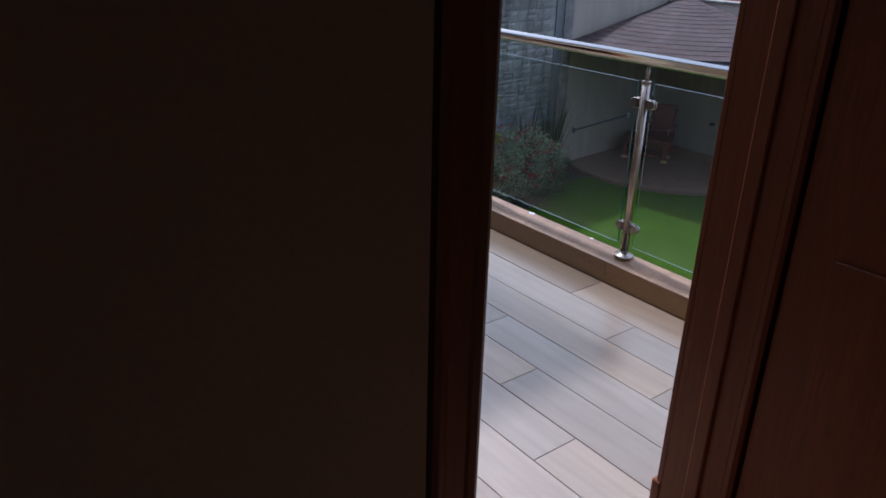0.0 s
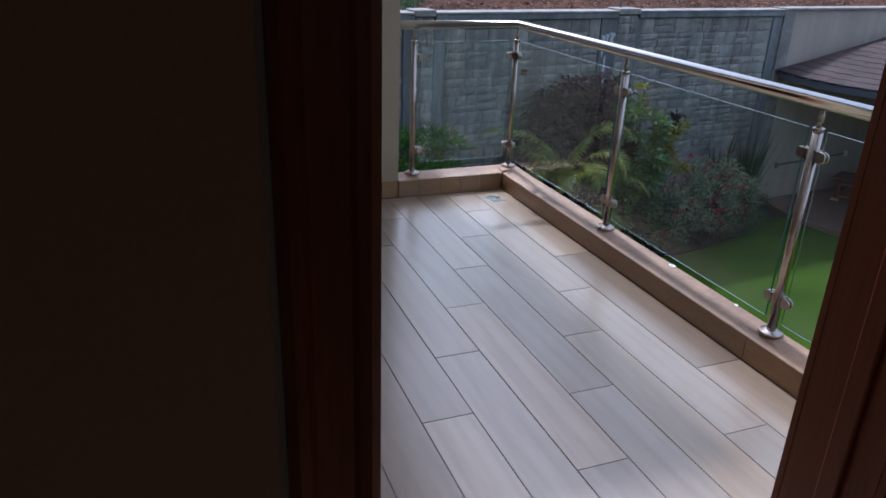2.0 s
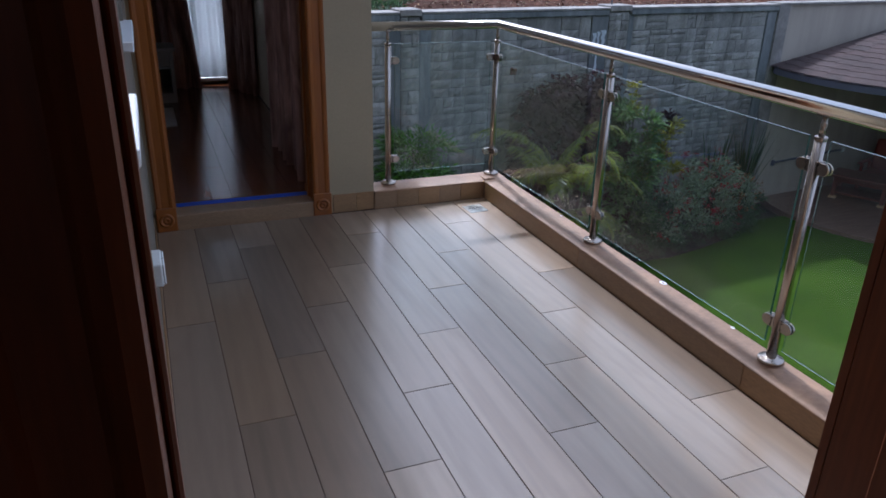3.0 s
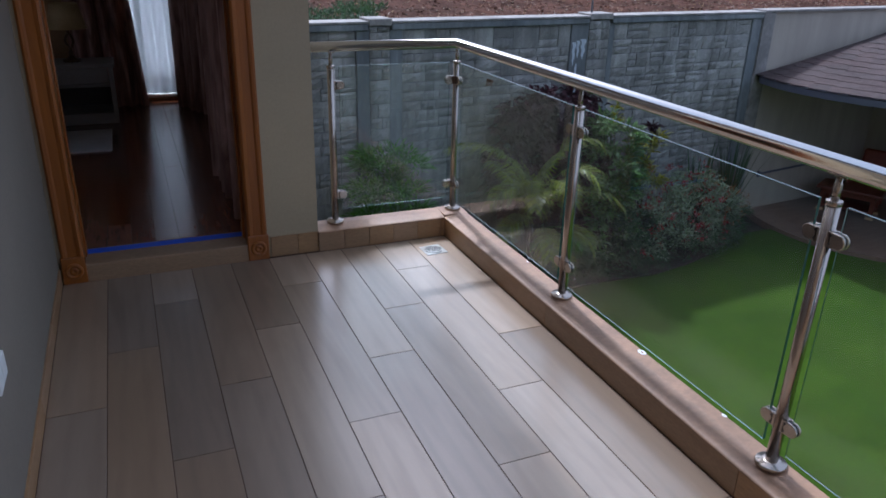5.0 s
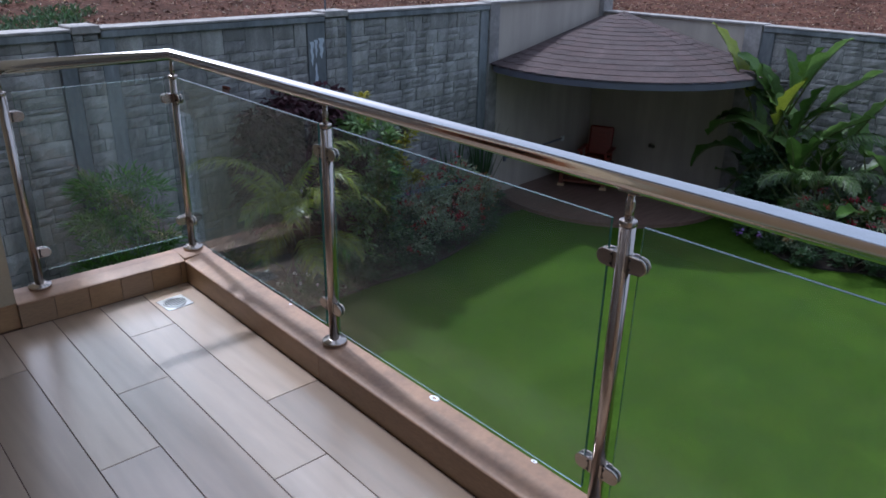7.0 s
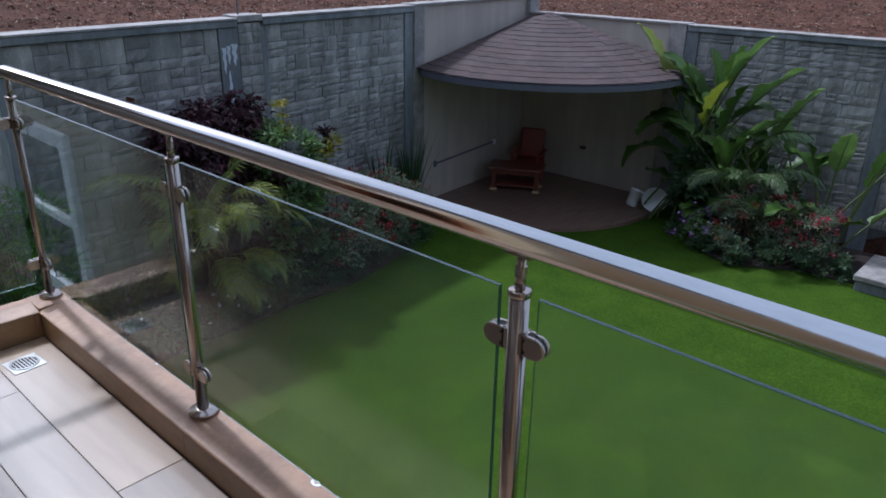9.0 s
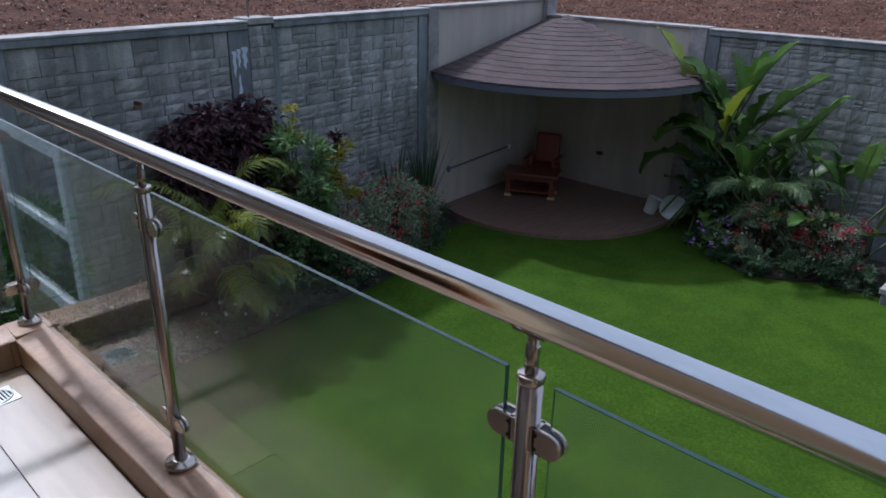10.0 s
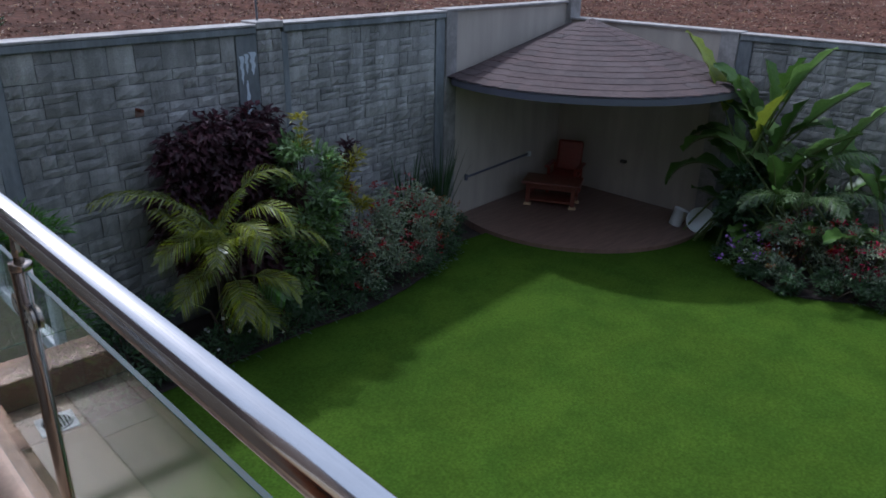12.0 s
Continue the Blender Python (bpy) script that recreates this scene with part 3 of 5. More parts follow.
w4 = thing("window_4", "white-framed window in the outer side wall of the far room", "window")
w4["kind"] = "structure"
# dark sheet on the solid wall stands for the unlit room behind the pane
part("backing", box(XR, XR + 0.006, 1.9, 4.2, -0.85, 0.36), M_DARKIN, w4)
part("pane", box(XR + 0.012, XR + 0.018, 1.9, 4.2, -0.85, 0.36), M_GLASS, w4)
for b in ((1.86, 1.96, -0.90, 0.40), (3.15, 3.22, -0.85, 0.36), (4.14, 4.24, -0.90, 0.40)):
    part("frame", box(XR, XR + 0.05, *b, 0.004), M_WHITE, w4)
for b in ((1.96, 3.15, -0.90, -0.80), (3.22, 4.14, -0.90, -0.80), (1.96, 3.15, 0.30, 0.40), (3.22, 4.14, 0.30, 0.40), (1.96, 3.15, -0.27, -0.21), (3.22, 4.14, -0.27, -0.21)):
    part("frame", box(XR, XR + 0.048, *b, 0.004), M_WHITE, w4)

sw = thing("outdoor_socket", "white plastic double socket box on the plaster wall", "socket", (XL, -1.77, 0.55))
part("body", box(0.0, 0.032, -0.068, 0.068, -0.040, 0.040, 0.006, 2), M_PLASTIC, sw)
part("cover", box(0.032, 0.039, -0.063, -0.003, -0.035, 0.035, 0.003), M_PLASTIC, sw)
part("cover", box(0.032, 0.039, 0.003, 0.063, -0.035, 0.035, 0.003), M_PLASTIC, sw)

drain = thing("floor_drain", "square steel floor drain with a round slotted grate", "drain", (-0.125, -0.165, 0.0), 4)
bm = box(-0.062, 0.062, -0.062, 0.062, 0.0005, 0.004, 0.001)
part("plate", bm, M_IRON, drain)
part("well", lathe([(0.052, 0.0042), (0.052, 0.0046)], 32), M_BLACK, drain)
part("ring", torus(0.050, 0.004, pose(0, 0, 0.005)), M_IRON, drain, "", True)
for k in range(7):
    x = -0.036 + 0.012 * k
    h = math.sqrt(0.048 ** 2 - x * x)
    part("grate_bar", box(x - 0.003, x + 0.003, -h, h, 0.0047, 0.007, 0.001), M_IRON, drain)

# ---- balustrade ----
XG, YG = 0.108, 0.115          # centre lines of the two runs
RZ = 1.092
rail = thing("balustrade", "stainless steel balustrade with clear glass panels on the kerb", "railing")
POSTS_Y = [YG, -1.145, -2.395, -3.50]


def clamp(parent, x, y, z, ang):
    """A D-shaped glass clamp that reaches out along its own +x."""
    e = pose(x, y, z, 0, 0, ang)
    for s in (-1, 1):
        bm = bmesh.new()
        pts = [(0.018, -0.022), (0.048, -0.022)] + [(0.048 + 0.022 * math.sin(a), -0.022 * math.cos(a)) for a in [math.pi * k / 10 for k in range(1, 10)]] + [(0.048, 0.022), (0.018, 0.022)]
        y0, y1 = (0.006, 0.015) if s > 0 else (-0.015, -0.006)
        p = [bm.verts.new((u, y0, v)) for u, v in pts]
        q = [bm.verts.new((u, y1, v)) for u, v in pts]
        for i in range(len(pts)):
            j = (i + 1) % len(pts)
            bm.faces.new((p[i], p[j], q[j], q[i]))
        bm.faces.new(p)
        bm.faces.new(q)
        bmesh.ops.recalc_face_normals(bm, faces=bm.faces)
        bmesh.ops.bevel(bm, geom=[ed for ed in bm.edges if abs(ed.verts[0].co.y - ed.verts[1].co.y) < 1e-6], offset=0.002, segments=1, affect='EDGES')
        if s > 0:
            box(0.012, 0.026, -0.015, 0.015, -0.022, 0.022, 0.001, bm=bm)
        ob = part("clamp", bm, M_STEEL, parent, "D-shaped steel glass clamp", False, e)
        for dx in (0.026,):
            for dz in (-0.012, 0.012):
                part("screw", lathe([(0.003, 0), (0.003, 0.001)], 8), M_BLACK, ob, "", False, pose(dx, s * 0.0152, dz, -90 * s, 0, 0))
    bm = bmesh.new()
    pts = [(0.026, -0.020), (0.048, -0.020)] + [(0.048 + 0.020 * math.sin(a), -0.020 * math.cos(a)) for a in [math.pi * k / 8 for k in range(1, 8)]] + [(0.048, 0.020), (0.026, 0.020)]
    p = [bm.verts.new((u, -0.0058, v)) for u, v in pts]
    q = [bm.verts.new((u, 0.0058, v)) for u, v in pts]
    for i in range(len(pts)):
        j = (i + 1) % len(pts)
        bm.faces.new((p[i], p[j], q[j], q[i]))
    bm.faces.new(p)
    bm.faces.new(q)
    bmesh.ops.recalc_face_normals(bm, faces=bm.faces)
    part("gasket", bm, M_RUBBER, parent, "black rubber gasket", False, e)


def post(x, y, angles, stem_to=RZ - 0.024):
    p = part("post", lathe([(0.0195, 0.135), (0.0195, 0.990)], 28), M_STEEL, rail, "", False)
    p.location = (x, y, 0)
    for pl in p.data.polygons:
        pl.use_smooth = len(pl.vertices) == 4
    part("flange", lathe([(0.047, 0.130), (0.048, 0.133), (0.048, 0.141), (0.046, 0.144), (0.030, 0.146), (0.028, 0.150), (0.0195, 0.151)], 32), M_STEEL, p, "round base flange", True)
    part("collar", lathe([(0.0205, 0.984), (0.0217, 0.986), (0.0217, 0.996), (0.0205, 0.998), (0.008, 0.999)], 28), M_STEEL, p, "", True)
    part("stem", lathe([(0.0105, 0.998), (0.0105, 1.036), (0.0085, 1.038), (0.0085, stem_to)], 18), M_STEEL, p, "", True)
    part("knuckle", box(-0.006, 0.006, -0.011, 0.011, 1.026, 1.046, 0.002), M_STEEL, p)
    part("saddle", box(-0.015, 0.015, -0.030, 0.030, stem_to - 0.003, stem_to + 0.004, 0.001), M_STEEL, p)
    for a in angles:
        for z in (0.895, 0.290):
            clamp(p, 0, 0, z, a)
    return p


post(XG, POSTS_Y[0], (-90, 180))
post(XG, POSTS_Y[1], (90, -90))
post(XG, POSTS_Y[2], (90, -90))
post(XG, POSTS_Y[3], (90,))
post(-0.610, YG, (0,))


def pane(name, a, b, z0, z1, along_x):
    bm = box(*(a, b, YG - 0.005, YG + 0.005) if along_x else (XG - 0.005, XG + 0.005, a, b), z0, z1, 0.0008)
    for f in bm.faces:
        n = f.normal
        big = abs(n.y if along_x else n.x) > 0.9 and f.calc_area() > 0.05
        f.material_index = 0 if big else 1
    ob = part(name, bm, [M_RAILGLASS, M_GLASSEDGE], rail, "clear toughened glass panel with green edges")
    ob.visible_shadow = False
    return ob


for a, b in zip(POSTS_Y, POSTS_Y[1:]):
    pane("glass_panel", b + 0.044, a - 0.044, 0.195, 0.992, False)
pane("glass_panel", -0.568, XG - 0.044, 0.205, 0.992, True)


def handrail(pts, r):
    bm = bmesh.new()
    seg = 32
    rings = []
    for i, p in enumerate(pts):
        p = Vector(p)
        d0 = (p - Vector(pts[i - 1])).normalized() if i else (Vector(pts[1]) - p).normalized()
        d1 = (Vector(pts[i + 1]) - p).normalized() if i < len(pts) - 1 else d0
        t = (d0 + d1).normalized()
        side = Vector((0, 0, 1)).cross(t).normalized()
        k = 1 / max(0.3, t.dot(d1))
        rings.append([bm.verts.new(p + side * (r * k * math.cos(2 * math.pi * j / seg)) + Vector((0, 0, r * math.sin(2 * math.pi * j / seg)))) for j in range(seg)])
    for p, q in zip(rings, rings[1:]):
        for j in range(seg):
            bm.faces.new((p[j], p[(j + 1) % seg], q[(j + 1) % seg], q[j]))
    bm.faces.new(rings[0])
    bm.faces.new(rings[-1])
    bmesh.ops.recalc_face_normals(bm, faces=bm.faces)
    return bm


hr = part("handrail", handrail([(XG, YN, RZ), (XG, YG, RZ), (-0.715, YG, RZ)], 0.0265), M_RAIL, rail, "polished round steel handrail")
for pl in hr.data.polygons:
    pl.use_smooth = len(pl.vertices) == 4


# ---- far room ----
win = thing("window_3", "tall bright window behind a sheer white curtain", "window")
win["kind"] = "structure"
for b in ((-1.72, -1.67, 4.14, 4.2, 0.16, 2.3), (-1.15, -1.10, 4.14, 4.2, 0.16, 2.3), (-1.67, -1.15, 4.14, 4.2, 0.16, 0.22), (-1.67, -1.15, 4.14, 4.2, 2.24, 2.3), (-1.45, -1.40, 4.14, 4.2, 0.22, 2.24)):
    part("frame", box(*b, 0.003), M_WHITE, win)
part("pane", box(-1.67, -1.15, 4.165, 4.171, 0.22, 2.24), M_GLASS, win).visible_shadow = False
part("sill", box(-1.74, -1.08, 4.02, 4.1, 0.125, 0.16, 0.003), M_WHITE, win)


def curtain(name, label, category, a, b, z0, z1, waves, amp, material, seed, flare=0.0):
    """Folded cloth hung along the line from a to b, gathered a little at the foot."""
    rnd = random.Random(seed)
    n, rows = waves * 10, 8
    ax, ay = a
    bx, by = b
    ux, uy = bx - ax, by - ay
    L = math.hypot(ux, uy)
    nx, ny = -uy / L, ux / L
    ph = [rnd.uniform(-0.5, 0.5) for _ in range(waves + 2)]
    vs, fs = [], []
    for r in range(rows + 1):
        v = r / rows
        for i in range(n + 1):
            u = i / n
            w = amp * (0.7 + 0.3 * v) * math.sin(2 * math.pi * waves * u + ph[int(u * waves)] * 0.3) + amp * 0.4 * math.sin(2 * math.pi * 2.3 * u + v)
            vs.append((ax + (ux + flare * v) * u + nx * w, ay + uy * u + ny * w, z1 + (z0 - z1) * v))
    for r in range(rows):
        for i in range(n):
            k = r * (n + 1) + i
            fs.append((k, k + 1, k + n + 2, k + n + 1))
    ob = raw(name, vs, fs, material, smooth=True)
    md = ob.modifiers.new("cloth", 'SOLIDIFY')
    md.thickness = 0.003
    return tagged(ob, label, category)


curtain("sheer_curtain", "sheer white curtain hanging in front of the window", "curtain", (-1.74, 4.0), (-1.04, 4.0), 0.17, 2.5, 7, 0.018, M_SHEER, 1)
curtain("curtain", "dark brown patterned curtain drawn beside the window", "curtain", (-2.05, 3.86), (-1.60, 3.86), ZF, 2.5, 5, 0.05, M_CURTAIN, 2, 0.16)
curtain("curtain", "dark brown patterned curtain drawn beside the window", "curtain", (-1.17, 3.88), (-0.955, 3.30), ZF, 2.5, 6, 0.045, M_CURTAIN, 3)
curtain("door_curtain", "dark brown patterned curtain hanging inside the doorway", "curtain", (-1.06, 0.42), (-1.08, 1.45), ZF, 2.4, 8, 0.045, M_CURTAIN, 4)
rod_c = thing("curtain_pole", "dark wooden curtain pole over the window", "curtain pole")
part("pole", rod((-2.15, 3.93, 2.52), (-0.95, 3.93, 2.52), 0.014), M_DARKIN, rod_c)
part("bracket", box(-2.0, -1.98, 3.93, 4.1, 2.51, 2.53), M_DARKIN, rod_c)
part("bracket", box(-1.02, -1.0, 3.93, 4.1, 2.51, 2.53), M_DARKIN, rod_c)

ns = thing("nightstand", "grey lacquered nightstand with an open dark niche", "nightstand", (-1.95, 3.36, ZF))
for b in ((-0.24, -0.21, -0.20, 0.2, 0, 0.47), (0.21, 0.24, -0.20, 0.2, 0, 0.47), (-0.21, 0.21, -0.20, 0.2, 0.0, 0.09), (-0.21, 0.21, -0.20, 0.2, 0.31, 0.335)):
    part("side_panel", box(*b, 0.003), M_NIGHT, ns)
part("top", box(-0.26, 0.26, -0.22, 0.2, 0.47, 0.50, 0.004), M_NIGHT, ns)
dr = part("drawer", box(-0.205, 0.205, -0.205, -0.185, 0.34, 0.465, 0.004), M_NIGHT, ns)
part("back_panel", box(-0.21, 0.21, 0.17, 0.19, 0.09, 0.31), M_DARKIN, ns)
lp = thing("table_lamp", "table lamp with a dark bronze twisted base and linen shade", "lamp", (-2.01, 3.36, ZF + 0.50))
part("base", lathe([(0.07, 0), (0.07, 0.015), (0.03, 0.03), (0.018, 0.05)], 24), M_BRONZE, lp, "", True)
bm = bmesh.new()
for turn in (0, math.pi):                      # two strands twisted into a spindle
    strand = [Vector((0.030 * math.sin(math.pi * k / 12) * math.cos(turn + k * 0.5), 0.030 * math.sin(math.pi * k / 12) * math.sin(turn + k * 0.5), 0.03 + 0.022 * k)) for k in range(13)]
    for a, b in zip(strand, strand[1:]):
        rod(a, b, 0.010, bm=bm, seg=8)
rod((0, 0, 0.28), (0, 0, 0.34), 0.007, bm=bm)
part("stem", bm, M_BRONZE, lp)
bm = bmesh.new()
seg = 32
ra = [bm.verts.new((0.155 * math.cos(2 * math.pi * i / seg), 0.155 * math.sin(2 * math.pi * i / seg), 0.27)) for i in range(seg)]
rb = [bm.verts.new((0.105 * math.cos(2 * math.pi * i / seg), 0.118 * math.sin(2 * math.pi * i / seg), 0.47)) for i in range(seg)]
for i in range(seg):
    bm.faces.new((ra[i], ra[(i + 1) % seg], rb[(i + 1) % seg], rb[i]))
sh = part("shade", bm, M_SHADE, lp, "tapered linen shade", True)
sh.modifiers.new("cloth", 'SOLIDIFY').thickness = 0.002
tagged(part("rug", box(-2.4, -1.77, 2.2, 2.9, ZF, ZF + 0.012, 0.004), M_RUG), "small pale grey rug on the parquet", "rug")
bed = thing("bed", "bed with white linen hanging over its side", "bed", (-3.2, 3.0, ZF))
part("base", box(-1.1, 0.72, -0.8, 1.0, 0.0, 0.28, 0.01), M_DARKIN, bed)
part("mattress", box(-1.1, 0.74, -0.82, 1.0, 0.28, 0.52, 0.06, 3), M_BEDLINEN, bed)
part("duvet", box(-1.12, 0.80, -0.84, 0.6, 0.44, 0.60, 0.06, 3), M_BEDLINEN, bed)


# ---- garden ground ----
WX, WY, WA = 4.95, 6.09, 5.45            # a point of the long wall's face and its direction
DX, DY = math.cos(radians(WA)), math.sin(radians(WA))
CX, CY = 12.50, 6.81                     # inner corner of the two walls


def behind(x, y):
    """Metres behind the face of the long wall, and behind the face of the short wall."""
    return -(x - WX) * DY + (y - WY) * DX, x - CX


slab("lawn_base", -1.0, 12.6, -9.0, 6.9, G - 0.3, G - 0.06, M_SOIL, "earth below the lawn", "ground")
lawn = tagged(part("lawn", box(-0.7, 12.45, -9.0, 5.6, G - 0.05, G), M_LAWN), "short green garden lawn", "lawn", kind="structure")

xs = np.concatenate([[-400, -150, -60, -25], np.arange(-13, 32, 0.26), [40, 60, 110, 250, 600]])
ys = np.concatenate([[-400, -150, -60, -25], np.arange(-10, 34, 0.26), [40, 60, 110, 250, 600]])
gv = []
for y in ys:
    for x in xs:
        a, b = behind(x, y)
        d = max(a if x < CX + 1.5 else -9, b)
        if max(a, b) > 0.28:
            far = min(max(a, b), 60)
            base = 0.10 if b < 0.28 else -0.12
            z = base + 0.085 * far + 0.05 * noise.noise(Vector((x * 1.3, y * 1.3, 0))) + 0.03 * noise.noise(Vector((x * 4.1, y * 4.1, 3)))
        else:
            z = G - 0.32
        gv.append((x, y, z))
nx = len(xs)
gf = [(j * nx + i, j * nx + i + 1, (j + 1) * nx + i + 1, (j + 1) * nx + i) for j in range(len(ys) - 1) for i in range(nx - 1)]
tagged(raw("ground", gv, gf, M_FIELD), "red tilled soil of the field beyond the walls", "ground", kind="structure")


def field_z(x, y):
    a, b = behind(x, y)
    return (0.10 if b < 0.28 else -0.12) + 0.085 * max(a, b) + 0.05 * noise.noise(Vector((x * 1.3, y * 1.3, 0))) + 0.03 * noise.noise(Vector((x * 4.1, y * 4.1, 3)))


def leaf_cloud(name, pos, dirs, length, width, material, parent=None, label="", droop=0.25):
    """Many folded leaves in one mesh: pos, dirs are (n, 3) arrays."""
    rng = np.random.default_rng(len(pos) + 7)
    n = len(pos)
    dirs = dirs / np.linalg.norm(dirs, axis=1, keepdims=True)
    side = np.cross(dirs, rng.normal(size=(n, 3)) * 0.35 + np.array([0, 0, 1.0]))
    side /= np.linalg.norm(side, axis=1, keepdims=True) + 1e-9
    up = np.cross(side, dirs)
    L = (length * rng.uniform(0.65, 1.2, n))[:, None]
    W = (width * rng.uniform(0.7, 1.2, n))[:, None]
    v = np.empty((n, 6, 3))
    v[:, 0] = pos
    v[:, 1] = pos + dirs * L * 0.45 + side * W * 0.5 + up * W * 0.22
    v[:, 2] = pos + dirs * L * 0.5 - up * L * droop * 0.15
    v[:, 3] = pos + dirs * L * 0.45 - side * W * 0.5 + up * W * 0.22
    v[:, 4] = pos + dirs * L - up * L * droop
    v[:, 5] = v[:, 4]
    idx = np.arange(n)[:, None] * 5
    vv = v[:, :5].reshape(-1, 3)
    f = np.concatenate([idx + np.array([[0, 1, 2]]), idx + np.array([[1, 4, 2]]), idx + np.array([[0, 2, 3]]), idx + np.array([[2, 4, 3]])])
    return raw(name, vv.tolist(), f.tolist(), material, parent, label)


rng = np.random.default_rng(5)
# mown grass
n = 60000
gx, gy = rng.uniform(0.6, 11.6, n), rng.uniform(-3.5, 5.4, n)
gd = np.stack([rng.normal(0, 0.5, n), rng.normal(0, 0.5, n), np.ones(n)], 1)
tagged(leaf_cloud("grass", np.stack([gx, gy, np.full(n, G - 0.002)], 1), gd, 0.012, 0.006, M_BLADE), "short mown grass blades of the lawn", "grass", kind="stuff")

# straw and clods on the field, weeds at its left
pts = []
while len(pts) < 16000:
    x, y = rng.uniform(-3, 27), rng.uniform(-4, 17)
    a, b = behind(x, y)
    if max(a, b) > 0.45 and max(a, b) < 10:
        pts.append((x, y, field_z(x, y) + 0.012))
p = np.array(pts)
tagged(leaf_cloud("field_litter", p, np.stack([rng.normal(size=len(p)), rng.normal(size=len(p)), rng.normal(size=len(p)) * 0.25], 1), 0.085, 0.020, M_STRAW), "dry straw and stalks scattered over the field", "straw", kind="stuff")
pts = []
while len(pts) < 16000:
    x, y = rng.uniform(-3, 24), rng.uniform(-4, 14)
    a, b = behind(x, y)
    if 0.4 < max(a, b) < 7.5:
        pts.append((x, y, field_z(x, y), rng.uniform(0.010, 0.032) * (1 if rng.uniform() < 0.85 else 1.6)))
vs, fs = [], []
for x, y, z, r_ in pts:
    k = len(vs)
    q = rng.uniform(0.6, 1.3, 6) * r_
    an = rng.uniform(0, 6.28)
    c_, s_ = math.cos(an), math.sin(an)
    vs += [(x + c_ * q[0], y + s_ * q[0], z), (x - s_ * q[1], y + c_ * q[1], z), (x - c_ * q[2], y - s_ * q[2], z), (x + s_ * q[3], y - c_ * q[3], z), (x + rng.normal() * r_ * 0.2, y + rng.normal() * r_ * 0.2, z + 0.75 * q[4])]
    fs += [(k, k + 1, k + 4), (k + 1, k + 2, k + 4), (k + 2, k + 3, k + 4), (k + 3, k, k + 4)]
tagged(raw("field_clods", vs, fs, M_FIELD), "rough clods of red soil on the field", "soil", kind="stuff")
pts = []
while len(pts) < 9000:
    x, y = rng.uniform(-3.5, 3.1), rng.uniform(5.8, 11)
    a, b = behind(x, y)
    if a > 0.4 and noise.noise(Vector((x * 0.9, y * 0.9, 7))) > -0.15 - (2.6 - x) * 0.35:
        pts.append((x, y, field_z(x, y)))
p = np.array(pts)
tagged(leaf_cloud("field_weeds", p, np.stack([rng.normal(0, 0.6, len(p)), rng.normal(0, 0.6, len(p)), np.ones(len(p))], 1), 0.16, 0.03, L_DARK), "green weeds growing on the field beyond the wall", "weeds", kind="stuff")


def soil_bed(name, outline, label):
    bm = bmesh.new()
    vs = [bm.verts.new((x, y, G + 0.03)) for x, y in outline]
    f = bm.faces.new(vs)
    r = bmesh.ops.extrude_face_region(bm, geom=[f])
    for v in r["geom"]:
        if isinstance(v, bmesh.types.BMVert):
            v.co.z -= 0.3
    bmesh.ops.recalc_face_normals(bm, faces=bm.faces)
    return tagged(part(name, bm, M_SOIL), label, "flower bed", kind="structure")


soil_bed("flower_bed_1", [(-0.6, 4.55), (1.6, 4.52), (3.3, 4.62), (4.65, 4.68), (5.6, 4.64), (6.4, 4.80), (7.2, 5.05), (7.9, 5.45), (8.6, 6.0), (8.9, 6.44), (4.95, 6.08), (-0.6, 5.54)], "dark soil of the flower bed along the long wall")
soil_bed("flower_bed_2", [(12.48, 2.75), (11.75, 2.45), (11.0, 1.85), (10.55, 1.40), (10.4, 1.05), (10.5, 0.6), (10.9, 0.0), (11.1, -1.5), (12.48, -1.6)], "dark soil of the flower bed by the short wall")


# ---- boundary walls ----
def stone_mesh(seed):
    """A unit rock-faced stone: x, z from 0 to 1, face towards -y."""
    rnd = random.Random(seed)
    bm = bmesh.new()
    nx_, nz_ = 5, 3
    g = [[bm.verts.new((i / nx_ + (rnd.uniform(-0.05, 0.05) if 0 < i < nx_ else 0), (rnd.uniform(-0.006, 0.004) if i in (0, nx_) or k in (0, nz_) else -0.017 * rnd.uniform(0.25, 1.2)), k / nz_ + (rnd.uniform(-0.08, 0.08) if 0 < k < nz_ else rnd.uniform(-0.02, 0.02)))) for k in range(nz_ + 1)] for i in range(nx_ + 1)]
    for i in range(nx_):
        for k in range(nz_):
            bm.faces.new((g[i][k], g[i + 1][k], g[i + 1][k + 1], g[i][k + 1]))
    ring = [g[i][0] for i in range(nx_)] + [g[nx_][k] for k in range(nz_)] + [g[i][nz_] for i in range(nx_, 0, -1)] + [g[0][k] for k in range(nz_, 0, -1)]
    back = [bm.verts.new((v.co.x, 0.05, v.co.z)) for v in ring]
    for i in range(len(ring)):
        j = (i + 1) % len(ring)
        bm.faces.new((ring[j], ring[i], back[i], back[j]))
    me = bpy.data.meshes.new("stone")
    bm.to_mesh(me)
    bm.free()
    me.materials.append(M_STONE)
    return me


STONES = [stone_mesh(k) for k in range(10)]


